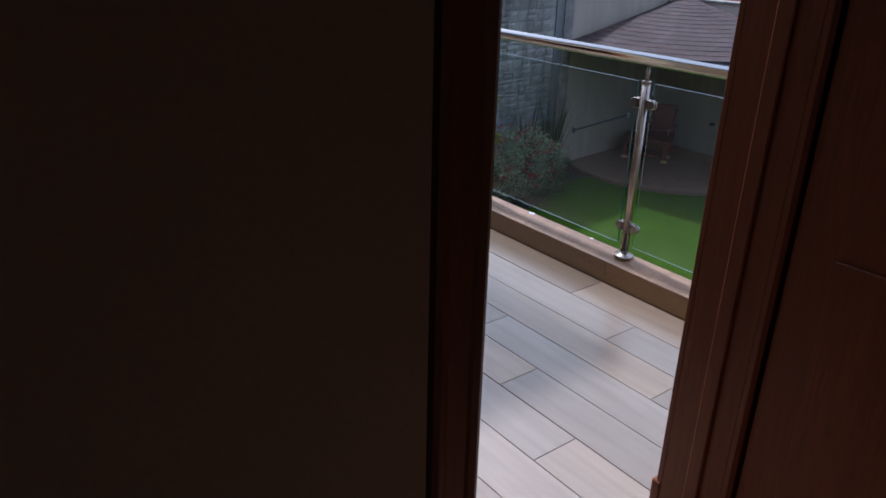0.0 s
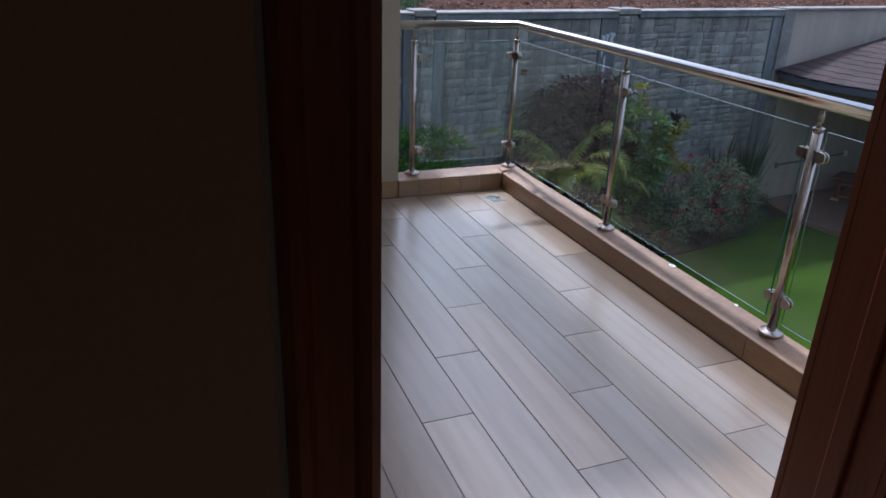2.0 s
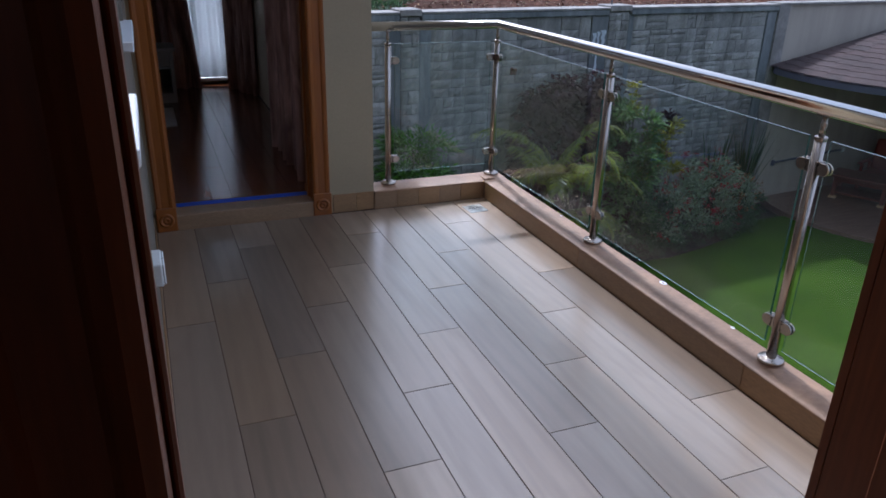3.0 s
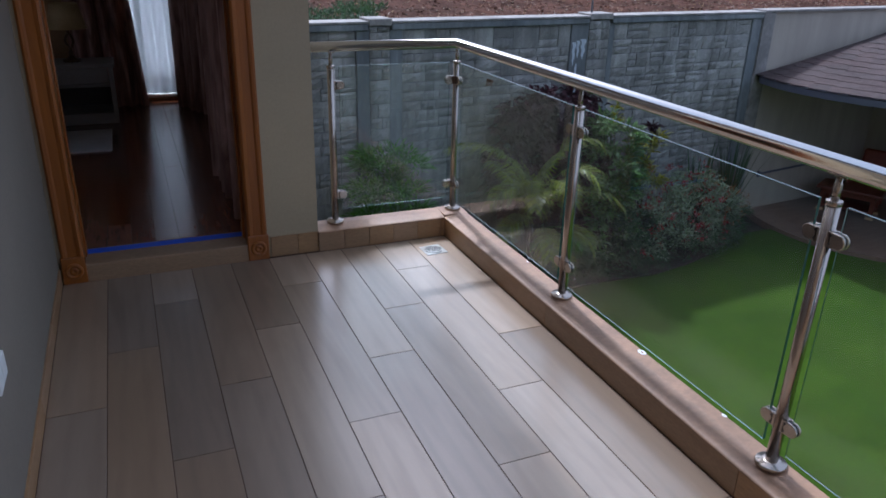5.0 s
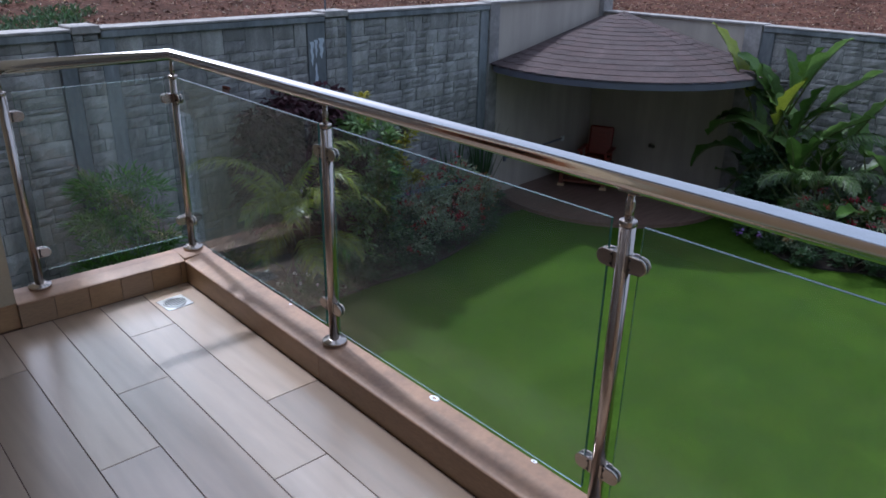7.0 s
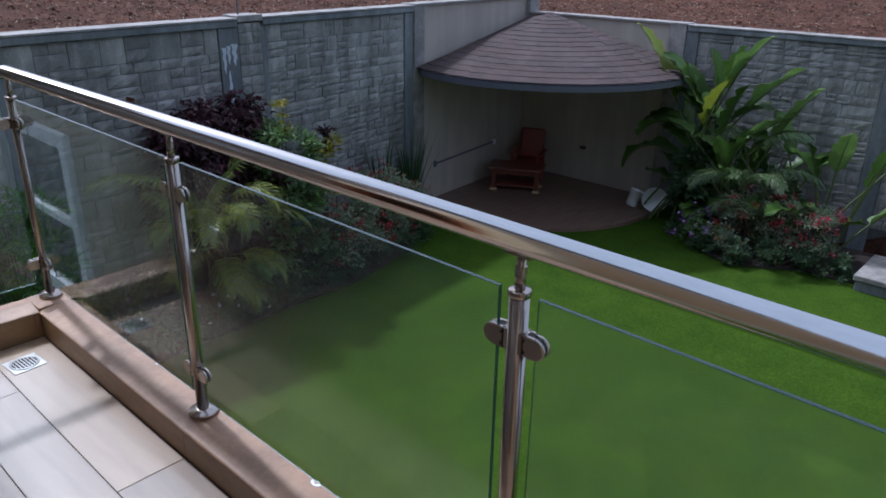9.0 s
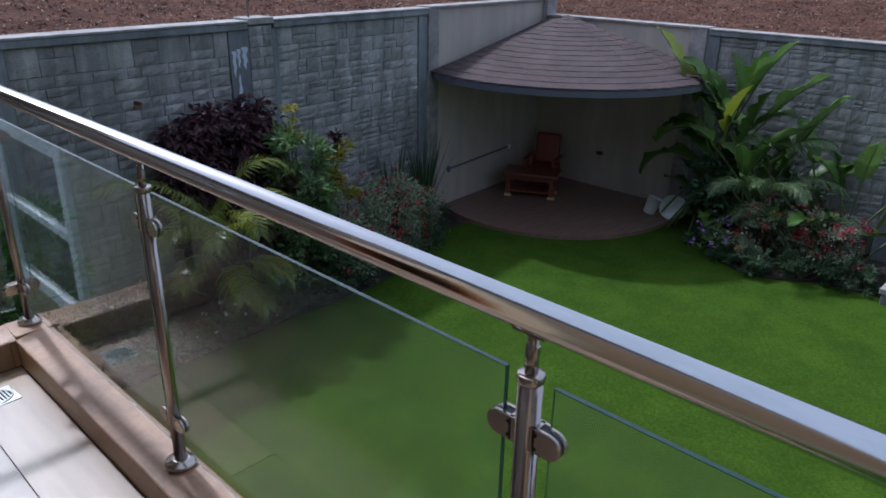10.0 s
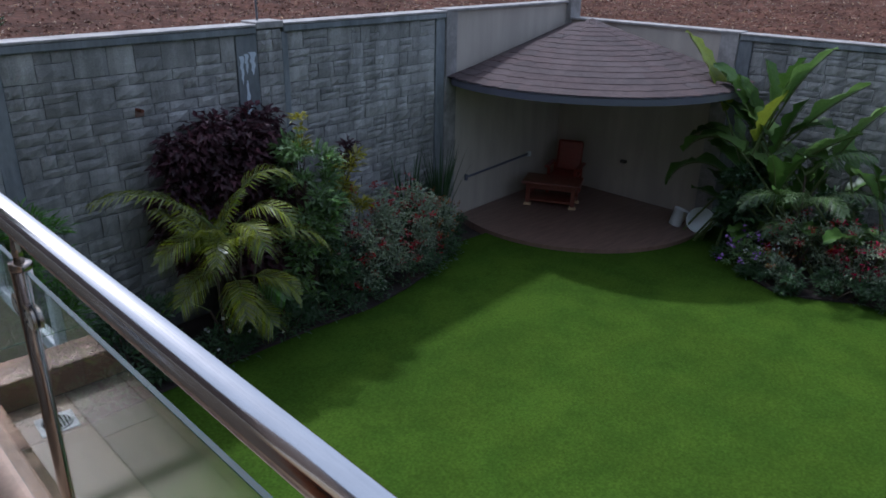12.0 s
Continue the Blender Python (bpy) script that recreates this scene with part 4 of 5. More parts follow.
def ashlar(x0, x1, z0, z1, rnd, out):
    """Broken courses: each is cut into stones, and some of those are stacks of two or tucked pairs."""
    z = z0
    while z < z1 - 0.02:
        h = rnd.choice((0.13, 0.16, 0.19, 0.22, 0.25))
        if z1 - z - h < 0.10:
            h = z1 - z
        x = x0
        while x < x1 - 0.02:
            w = rnd.uniform(0.17, 0.46)
            if x1 - x - w < 0.14:
                w = x1 - x
            k = rnd.random()
            if h > 0.15 and k < 0.34:
                c = z + h * rnd.choice((0.38, 0.5, 0.62))
                out.append((x, x + w, z, c))
                out.append((x, x + w, c, z + h))
            elif h > 0.18 and w > 0.34 and k < 0.60:
                c, m = z + h * rnd.choice((0.4, 0.5, 0.6)), x + w * rnd.uniform(0.4, 0.6)
                out.append((x, x + w, z, c))
                out.append((x, m, c, z + h))
                out.append((m, x + w, c, z + h))
            else:
                out.append((x, x + w, z, z + h))
            x += w
        z += h


def stone_field(parent, x0, x1, z0, z1, seed, y=0.0, rects=None):
    rnd = random.Random(seed)
    if rects is None:
        rects = []
        ashlar(x0, x1, z0, z1, rnd, rects)
    for a, b, c, d in rects:
        ob = new("stone", rnd.choice(STONES))
        ob.parent = parent
        ob.location = (a + 0.004, y + rnd.uniform(-0.005, 0.005), c + 0.004)
        ob.scale = (b - a - 0.008, rnd.uniform(0.7, 1.2), d - c - 0.008)


ZT = 0.64
wl = dict(at=(WX, WY, 0), rz=WA)


def wall_piece(name, label, x0, x1, y0, y1, z0, z1, material, bev=0.004, frame_=None):
    f = frame_ or wl
    ob = part(name, box(x0, x1, y0, y1, z0, z1, bev), material)
    ob.matrix_world = pose(*f["at"], 0, 0, f["rz"])
    return tagged(ob, label, "wall", kind="structure")


def wall_panel(name, label, x0, x1, zt, seed, f):
    w = thing(name, label, "wall", f["at"], f["rz"])
    w["kind"] = "structure"
    part("joint_backing", box(x0, x1, 0.022, 0.24, G - 0.2, zt - 0.12), M_JOINT, w, "recessed grey mortar")
    stone_field(w, x0 + 0.008, x1 - 0.008, -2.75, zt - 0.125, seed, 0.014)
    return w


def pilaster(name, x0, x1, zt, seed, f):
    w = thing(name, "wall pilaster of stacked grey stones", "wall", f["at"], f["rz"])
    w["kind"] = "structure"
    part("joint_backing", box(x0, x1, 0.0, 0.24, G - 0.2, zt - 0.06), M_JOINT, w)
    rnd = random.Random(seed)
    z, rects = -2.6, []
    while z < zt - 0.12:
        h = rnd.uniform(0.12, 0.2)
        h = min(h, zt - 0.07 - z)
        c = x0 + (x1 - x0) * rnd.choice((0.4, 0.6, 1.0, 1.0))
        rects.append((x0, c, z, z + h))
        if c < x1 - 0.02:
            rects.append((c, x1, z, z + h))
        z += h
    stone_field(w, 0, 0, 0, 0, seed, -0.015, rects)
    part("cap", box(x0 - 0.02, x1 + 0.02, -0.05, 0.28, zt - 0.06, zt + 0.03, 0.01), M_PALECOP, w, "weathered pale cap")


def strip(x0, x1, zt, f=None):
    return wall_piece("wall_frame", "smooth grey rendered band framing the stone panel", x0, x1, -0.012, 0.24, G - 0.2, zt - 0.12, M_CONC, 0.006, f)


wall_panel("wall_stone_1", "grey rock-faced stone wall panel, weather-stained", -3.15, -0.36, ZT, 11, wl)
wall_panel("wall_stone_2", "grey rock-faced stone wall panel, weather-stained", 0.46, 3.52, ZT, 12, wl)
wall_panel("wall_stone_3", "grey rock-faced stone wall panel, weather-stained", -6.6, -3.80, ZT, 13, wl)
pilaster("wall_pilaster_1", -0.04, 0.36, ZT, 21, wl)
pilaster("wall_pilaster_2", -3.62, -3.33, ZT, 22, wl)
for a, b in ((-0.36, -0.04), (0.36, 0.46), (3.52, 3.74), (-3.33, -3.15), (-3.80, -3.62)):
    strip(a, b, ZT)
for a, b in ((-6.6, -3.64), (-3.31, -0.06), (0.38, 3.74)):
    wall_piece("wall_coping", "grey moulded coping band along the wall top", a, b, -0.045, 0.26, ZT - 0.12, ZT - 0.03, M_CONC, 0.012)
    wall_piece("wall_coping_top", "pale weathered top of the wall coping", a, b, -0.055, 0.28, ZT - 0.03, ZT, M_PALECOP, 0.006)
# streak of white paint on the smooth band
streak = thing("paint_streak", "white paint dripped down the smooth grey band", "paint stain", wl["at"], wl["rz"])
bm = bmesh.new()
for x0, w, z0, z1 in ((-0.34, 0.09, -0.10, 0.26), (-0.26, 0.08, 0.02, 0.28), (-0.19, 0.13, 0.00, 0.30)):
    seg = 8
    a = [bm.verts.new((x0 + w * (0.5 - 0.5 * (1 - k / seg) ** 0.5 * (0.7 + 0.3 * math.cos(k * 2.1))), -0.0135, z1 + (z0 - z1) * k / seg)) for k in range(seg + 1)]
    b = [bm.verts.new((x0 + w * (0.5 + 0.5 * (1 - k / seg) ** 0.5 * (0.7 + 0.3 * math.sin(k * 1.7))), -0.0135, z1 + (z0 - z1) * k / seg)) for k in range(seg + 1)]
    for k in range(seg):
        bm.faces.new((a[k], a[k + 1], b[k + 1], b[k]))
seg = 12
a = [bm.verts.new((-0.235 - 0.055 * (k / seg) ** 0.7 - 0.008 * math.sin(k * 1.9), -0.0135, -0.05 - 0.80 * k / seg)) for k in range(seg + 1)]
b = [bm.verts.new((-0.225 + 0.055 * (k / seg) ** 0.8 + 0.008 * math.sin(k * 2.7), -0.0135, -0.05 - 0.80 * k / seg)) for k in range(seg + 1)]
for k in range(seg):
    bm.faces.new((a[k], a[k + 1], b[k + 1], b[k]))
part("drip", bm, M_DRIP, streak)

# plain rendered stretch behind the shelter, and the short wall
ob = wall_piece("wall_shelter_left", "pale rendered wall behind the garden shelter", 3.74, 7.75, 0.0, 0.24, G - 0.2, ZT - 0.02, M_GAZ)
wall_piece("wall_shelter_pier", "pale rendered pier at the end of the plain wall", 3.74, 4.02, -0.05, 0.0, G - 0.2, ZT - 0.02, M_PALECOP)
wall_piece("wall_shelter_top", "pale coping of the plain wall", 3.74, 7.80, -0.06, 0.26, ZT - 0.02, ZT + 0.02, M_PALECOP)
sw_ = dict(at=(CX, CY, 0), rz=-88)
ZR = 0.33
wall_piece("wall_shelter_right", "pale rendered wall behind the garden shelter", 0.0, 3.62, 0.0, 0.24, G - 0.2, ZR - 0.02, M_GAZ, 0.004, sw_)
wall_piece("wall_shelter_pier_2", "pale rendered corner pier", -0.15, 0.12, -0.04, 0.30, -0.4, ZT + 0.1, M_PALECOP, 0.006, sw_)
wall_piece("wall_shelter_pier_3", "pale rendered pier at the end of the plain wall", 3.30, 3.62, -0.05, 0.0, G - 0.2, ZR - 0.02, M_PALECOP, 0.004, sw_)
wall_piece("wall_shelter_top_2", "pale coping of the plain wall", 0.12, 3.64, -0.06, 0.26, ZR - 0.02, ZR + 0.02, M_PALECOP, 0.004, sw_)
strip(3.62, 3.86, ZR, sw_)
strip(7.0, 7.3, ZR, sw_)
wall_panel("wall_stone_4", "grey rock-faced stone wall panel behind the plants", 3.86, 7.0, ZR, 14, sw_)
wall_panel("wall_stone_5", "grey rock-faced stone wall panel", 7.3, 10.4, ZR, 15, sw_)
wall_piece("wall_coping_2", "grey moulded coping band along the wall top", 3.64, 13.0, -0.045, 0.26, ZR - 0.12, ZR - 0.03, M_CONC, 0.012, sw_)
wall_piece("wall_coping_top_2", "pale weathered top of the wall coping", 3.64, 13.0, -0.055, 0.28, ZR - 0.03, ZR, M_PALECOP, 0.006, sw_)
wall_piece("wall_plain_end", "grey wall closing the garden", 10.4, 16.0, 0.0, 0.24, G - 0.2, ZR - 0.12, M_CONC, 0.004, sw_)
wall_piece("wall_south", "grey wall closing the garden", -1.0, 13.5, -9.2, -9.0, G - 0.2, 0.0, M_CONC, 0.004, dict(at=(0, 0, 0), rz=0))
for (x, y), z0 in (((WX + 0.08, WY + 0.14), ZT + 0.03), ((CX + 0.05, CY + 0.05), ZT + 0.1)):
    fp = thing("fence_post", "thin dark metal fence post on the wall", "post", (x, y, z0))
    part("pole", rod((0, 0, -0.02), (0, 0, 1.1), 0.014), M_GALV, fp)
    for k in range(4):
        part("insulator", lathe([(0.012, 0), (0.018, 0.012), (0.012, 0.024)], 10), M_BLACK, fp, "", True, pose(0.016, 0, 0.2 + 0.24 * k))


# ---- garden shelter in the corner ----
GX, GY = 11.40, 5.40


def reach(a, r, margin=0.0):
    """How far a ray at angle a goes before r or a wall."""
    c, s = math.cos(a), math.sin(a)
    d = r
    nb, _ = behind(GX, GY)
    k = -c * DY + s * DX
    if k > 1e-6:
        d = min(d, (-nb - margin) / k)
    if c > 1e-6:
        d = min(d, (CX - margin - GX + 0.0) / c)
    return d


NSEG = 96
ANG = [2 * math.pi * i / NSEG for i in range(NSEG)]


def disc(r, z0, z1, margin):
    bm = bmesh.new()
    lo = [bm.verts.new((GX + reach(a, r, margin) * math.cos(a), GY + reach(a, r, margin) * math.sin(a), z0)) for a in ANG]
    hi = [bm.verts.new((v.co.x, v.co.y, z1)) for v in lo]
    for i in range(NSEG):
        j = (i + 1) % NSEG
        bm.faces.new((lo[i], lo[j], hi[j], hi[i]))
    bm.faces.new(lo[::-1])
    bm.faces.new(hi)
    return bm


plat = tagged(part("shelter_floor", disc(2.44, G - 0.1, -3.05, 0.01), M_GAZFLOOR), "round brown tiled floor of the garden shelter", "patio", kind="structure")
sh_roof = thing("shelter_roof", "conical brown shingle roof of the garden shelter with a grey fascia", "roof")
EZ, AZ, ER = -0.44, 0.43, 2.82
part("soffit", disc(ER - 0.05, EZ - 0.10, EZ - 0.06, 0.012), M_GAZ, sh_roof, "plastered soffit")
bm = bmesh.new()
rows = []
for r, z in ((ER - 0.045, EZ - 0.125), (ER, EZ - 0.125), (ER + 0.012, EZ - 0.02), (ER, EZ), (ER - 0.05, EZ)):
    rows.append([bm.verts.new((GX + reach(a, r, 0.012) * math.cos(a), GY + reach(a, r, 0.012) * math.sin(a), z)) for a in ANG])
for p_, q_ in zip(rows, rows[1:] + rows[:1]):
    for i in range(NSEG):
        j = (i + 1) % NSEG
        bm.faces.new((p_[i], p_[j], q_[j], q_[i]))
part("fascia", bm, M_FASCIA, sh_roof, "dark grey curved fascia board")
APEX = Vector((12.12, 5.92, 0.37))
arc = [a for a in [math.pi * 2 * i / 240 for i in range(241)] if reach(a, ER + 0.02, 0.012) > ER + 0.015]
if arc[0] < 0.1 and arc[-1] > 6.2:
    arc = [a for a in arc if a > 3.0] + [a for a in arc if a <= 3.0]


def eave(a):
    return Vector((GX + (ER + 0.02) * math.cos(a), GY + (ER + 0.02) * math.sin(a), EZ))


left_end, right_end, corner = eave(arc[0]), eave(arc[-1]), Vector((CX - 0.03, CY - 0.05, 0.24))
bm = bmesh.new()
top = bm.verts.new(APEX - Vector((0, 0, 0.015)))
rim = [corner.lerp(left_end, k / 6) for k in range(6)] + [eave(a) for a in arc] + [right_end.lerp(corner, k / 6) for k in range(1, 6)]
rv = [bm.verts.new(v - Vector((0, 0, 0.015))) for v in rim]
for i in range(len(rv)):
    bm.faces.new((rv[i], rv[(i + 1) % len(rv)], top))
bmesh.ops.recalc_face_normals(bm, faces=bm.faces)
part("deck", bm, M_SHINGLE, sh_roof)
tab = bmesh.new()
box(-0.5, 0.5, 0.0, 1.0, 0.0, 1.0, bm=tab)
tabm = bpy.data.meshes.new("shingle")
tab.to_mesh(tabm)
tab.free()
tabm.materials.append(M_SHINGLE)
rnd = random.Random(9)
COURSES = 15
a0, a1 = arc[0], arc[-1]
for c in range(COURSES):
    s = c / COURSES
    span = (1 - s) * (ER + 0.02) * (a1 - a0)
    n_tab = max(3, int(span / 0.33))
    for i in range(n_tab + (c % 2)):
        u = (i + 0.5 - 0.5 * (c % 2)) / n_tab
        w = span / n_tab
        if u < 0.5 / n_tab * 0.9 or u > 1 - 0.5 / n_tab * 0.9:
            u = min(max(u, 0.28 / n_tab), 1 - 0.28 / n_tab)
            w *= 0.52
        a = a0 + (a1 - a0) * u
        e0 = eave(a)
        upv = (APEX - e0).normalized()
        tv = Vector((-math.sin(a), math.cos(a), 0))
        tv = (tv - upv * tv.dot(upv)).normalized()
        nv = tv.cross(upv)
        p0 = e0.lerp(APEX, s) + nv * (0.004 + rnd.uniform(0, 0.003))
        m3 = Matrix((tv, upv, nv)).transposed().to_4x4()
        ob = new("shingle", tabm)
        ob.parent = sh_roof
        ob.matrix_local = Matrix.Translation(p0) @ m3 @ Matrix.Rotation(-0.03, 4, 'X') @ Matrix.Diagonal((w - 0.006, (APEX - e0).length / COURSES * 1.12, 0.010, 1))
part("ridge_cap", lathe([(0.15, -0.06), (0.09, 0.0), (0.0, 0.03)], 20, m=Matrix.Translation(APEX)), M_SHINGLE, sh_roof)

PZ = -3.05
ch = thing("garden_chair", "red-brown wooden garden chair with a tall rounded back", "chair", (11.72, 5.98, PZ), -68)
part("seat", box(-0.28, 0.28, -0.27, 0.27, 0.36, 0.42, 0.02, 2), M_CHAIR, ch)
bm = box(-0.26, 0.26, 0.22, 0.28, 0.42, 1.05, 0.05, 3)
bmesh.ops.rotate(bm, cent=(0, 0.25, 0.42), matrix=Matrix.Rotation(radians(-12), 3, 'X'), verts=bm.verts)
part("backrest", bm, M_CHAIR, ch)
for sx in (-1, 1):
    part("armrest", box(sx * 0.31 - 0.045, sx * 0.31 + 0.045, -0.28, 0.30, 0.58, 0.62, 0.012, 2), M_CHAIR, ch)
    for sy in (-0.24, 0.24):
        part("leg", box(sx * 0.27 - 0.03, sx * 0.27 + 0.03, sy - 0.03, sy + 0.03, 0.0, 0.58 if sy < 0 else 0.58, 0.006), M_CHAIR, ch)
tb = thing("garden_table", "low dark red wooden garden table on pale feet", "table", (11.0, 5.72, PZ), -62)
bm = box(-0.56, 0.56, -0.32, 0.32, 0.44, 0.50, 0.02, 2)
part("tabletop", bm, M_TABLE, tb)
part("shelf", box(-0.46, 0.46, -0.25, 0.25, 0.10, 0.14, 0.006), M_TABLE, tb)
part("apron", box(-0.48, 0.48, -0.26, 0.26, 0.35, 0.44, 0.005), M_TABLE, tb)
for sx in (-0.44, 0.44):
    for sy in (-0.22, 0.22):
        l_ = part("leg", box(sx - 0.04, sx + 0.04, sy - 0.04, sy + 0.04, 0.05, 0.44, 0.006), M_TABLE, tb)
        part("foot", box(sx - 0.07, sx + 0.07, sy - 0.045, sy + 0.045, 0.0, 0.05, 0.006), M_PALEFOOT, l_, "pale unpainted foot")
ppe = thing("wall_pipe", "grey conduit with an end fitting along the shelter wall", "pipe", wl["at"], wl["rz"])
part("conduit", rod((4.42, -0.02, -2.36), (6.45, -0.02, -2.30), 0.022), M_FASCIA, ppe)
part("fitting", box(6.43, 6.52, -0.05, 0.0, -2.35, -2.25, 0.01), M_PLASTIC, ppe, "pale end fitting")
part("fitting", box(4.38, 4.44, -0.05, 0.0, -2.42, -2.30, 0.01), M_FASCIA, ppe)
sx_ = thing("wall_socket", "small dark socket box on the shelter wall", "socket", (CX + 0.05, 5.13, -2.34))
part("body", box(-0.08, 0.0, -0.06, 0.06, -0.03, 0.03, 0.008), M_DARKIN, sx_)
tub = thing("white_basin", "white plastic basin leaning on its side by the wall", "basin", (11.80, 3.00, PZ + 0.235), 0)
bm = lathe([(0.10, 0.0), (0.21, 0.01), (0.235, 0.10), (0.245, 0.11), (0.235, 0.115), (0.20, 0.03), (0.0, 0.02)], 32)
part("bowl", bm, M_PLASTIC, tub, "", True, pose(0, 0, 0, 90, 0, -62))
part("outlet", lathe([(0.028, 0.0), (0.028, 0.008)], 16), M_BLACK, tub, "", False, pose(0.10, -0.045, 0.05, 90, 0, -62))
bk = thing("white_bucket", "small white plastic bucket tipped against the wall", "bucket", (11.75, 3.42, PZ + 0.10), 25)
part("body", lathe([(0.10, -0.10), (0.11, -0.09), (0.135, 0.22), (0.14, 0.22), (0.13, 0.21), (0.0, -0.085)], 24), M_PLASTIC, bk, "", True, pose(0, 0, 0, 18, 8, 0))

stub = thing("rusty_stub", "rusty pipe stub sticking out of the stone wall", "pipe", wl["at"], wl["rz"])
part("pipe", rod((-1.78, 0.05, -0.215), (-1.76, -0.10, -0.222), 0.022), mat("rust", (0.12, 0.035, 0.015), 0.9, vary=0.3, scale=12), stub)
part("rust_run", box(-1.80, -1.70, -0.012, 0.02, -0.30, -0.225, 0.004), mat("rust_stain", (0.16, 0.10, 0.075), 0.9, vary=0.3, scale=12), stub, "brown rust stain")
for k, (x, y, r_) in enumerate(((0.148, -1.69, 0.022), (0.155, -2.14, 0.011), (0.150, -0.75, 0.008))):
    st = thing("mortar_spot", "small splash of white mortar on the kerb", "stain", (x, y, 0.130))
    part("splash", torus(r_ * 0.55, r_ * 0.28, pose(0, 0, 0.0003) @ Matrix.Diagonal((0.8, 1.2, 0.25, 1)), 14, 6), M_WHITE, st, "", True)

step = thing("garden_step", "pale concrete garden step at the end of the flower bed", "step", (10.78, -0.86, G))
part("block", box(0, 1.1, -1.2, 0, -0.05, 0.16, 0.01), M_CONC, step)
part("tread", box(-0.03, 1.1, -1.2, 0.03, 0.16, 0.25, 0.012), M_PALECOP, step, "pale tread slab")


# ---- plants ----
def rand_dirs(rng_, n, up=0.3):
    d = rng_.normal(size=(n, 3))
    d[:, 2] = np.abs(d[:, 2]) * 0.8 + up * rng_.uniform(-0.6, 1.2, n)
    return d / np.linalg.norm(d, axis=1, keepdims=True)


def shrub(name, label, category, x, y, h0, h1, rx, ry, clumps, per, length, width, leafm, seed, flowers=0, flowerm=None, fsize=0.05, droop=0.25, shape=0.6, up=0.3, stemm=None):
    """Stems that fork from the ground to clumps of leaves in an uneven crown between heights h0 and h1."""
    rg = np.random.default_rng(seed)
    t = thing(name, label, category, (x, y, G + 0.02))
    bm = bmesh.new()
    P, D, F, FD = [], [], [], []
    for c in range(clumps):
        a = rg.uniform(0, 2 * math.pi)
        v = rg.uniform(0, 1)
        rr = rg.uniform(0.35, 1.0) ** 0.6 * (1 - shape * abs(v - 0.35) ** 1.5)
        cz = h0 + (h1 - h0) * v
        c0 = np.array([rx * rr * math.cos(a), ry * rr * math.sin(a), cz])
        if c % 3 == 0:
            rod((rg.uniform(-0.08, 0.08), rg.uniform(-0.08, 0.08), -0.05), (c0[0] * 0.8, c0[1] * 0.8, c0[2]), 0.014, 0.004, 6, bm)
        d = rand_dirs(rg, per, up)
        spread = 0.16 * min(rx, 0.7) / 0.7 + 0.05
        P.append(c0 + d * rg.uniform(0.0, spread, per)[:, None])
        D.append(d + np.array([math.cos(a), math.sin(a), 0]) * 0.5)
        if flowers and rg.uniform() < 0.75:
            k = flowers
            base = c0 + rand_dirs(rg, 1, 0.6)[0] * spread * 1.15 + np.array([math.cos(a), math.sin(a), 0.4]) * 0.06
            F.append(base + rg.normal(size=(k, 3)) * 0.03)
            FD.append(rand_dirs(rg, k, 0.2))
    part("stem", bm, stemm or M_BARK, t)
    leaf_cloud("foliage", np.concatenate(P), np.concatenate(D), length, width, leafm, t, "", droop)
    if F:
        for p_, d_ in zip(F, FD):
            leaf_cloud("blossom", p_, d_, fsize, fsize * 0.75, flowerm, t, "", 0.1)
    return t


def frond(parent, az, length, rise, bend, leaflet, pairs, material, seed, base=(0, 0, 0), width=0.022, hang=0.6):
    """An arching feather leaf: a rib and two rows of narrow leaflets."""
    rg = np.random.default_rng(seed)
    pts = []
    p = np.array(base, float)
    ang = rise
    steps = 14
    for k in range(steps + 1):
        pts.append(p.copy())
        p = p + length / steps * np.array([math.cos(az) * math.cos(ang), math.sin(az) * math.cos(ang), math.sin(ang)])
        ang -= bend / steps * (0.4 + 1.2 * k / steps)
    bm = bmesh.new()
    for a, b, k in zip(pts, pts[1:], range(steps)):
        rod(a, b, 0.011 * (1 - k / steps * 0.8), 0.011 * (1 - (k + 1) / steps * 0.8), 5, bm, caps=False)
    vs, fs = [], []
    side = np.array([-math.sin(az), math.cos(az), 0])
    for k in range(pairs):
        t = 0.22 + 0.78 * k / (pairs - 1)
        q = t * steps
        i = min(int(q), steps - 1)
        c = pts[i] + (pts[i + 1] - pts[i]) * (q - i)
        tang = pts[i + 1] - pts[i]
        tang = tang / np.linalg.norm(tang)
        L = leaflet * math.sin(math.pi * (0.12 + 0.80 * t)) ** 0.7 * rg.uniform(0.9, 1.1)
        for s in (-1, 1):
            d = side * s * 0.8 + tang * (0.55 + 0.5 * t) + np.array([0, 0, 0.25])
            d = d / np.linalg.norm(d)
            wv = tang * width * 0.5
            m1 = c + d * L * 0.5 - np.array([0, 0, hang * L * 0.12])
            tip = c + d * L - np.array([0, 0, hang * L * rg.uniform(0.7, 1.2)])
            n0 = len(vs)
            vs += [tuple(c - wv * 0.5), tuple(c + wv * 0.5), tuple(m1 + wv), tuple(m1 - wv), tuple(tip)]
            fs += [(n0, n0 + 1, n0 + 2, n0 + 3), (n0 + 3, n0 + 2, n0 + 4)]
    vv = [bm.verts.new(v) for v in vs]
    for f in fs:
        bm.faces.new([vv[i] for i in f]).material_index = 1
    return part("frond", bm, [M_STEM, material], parent)


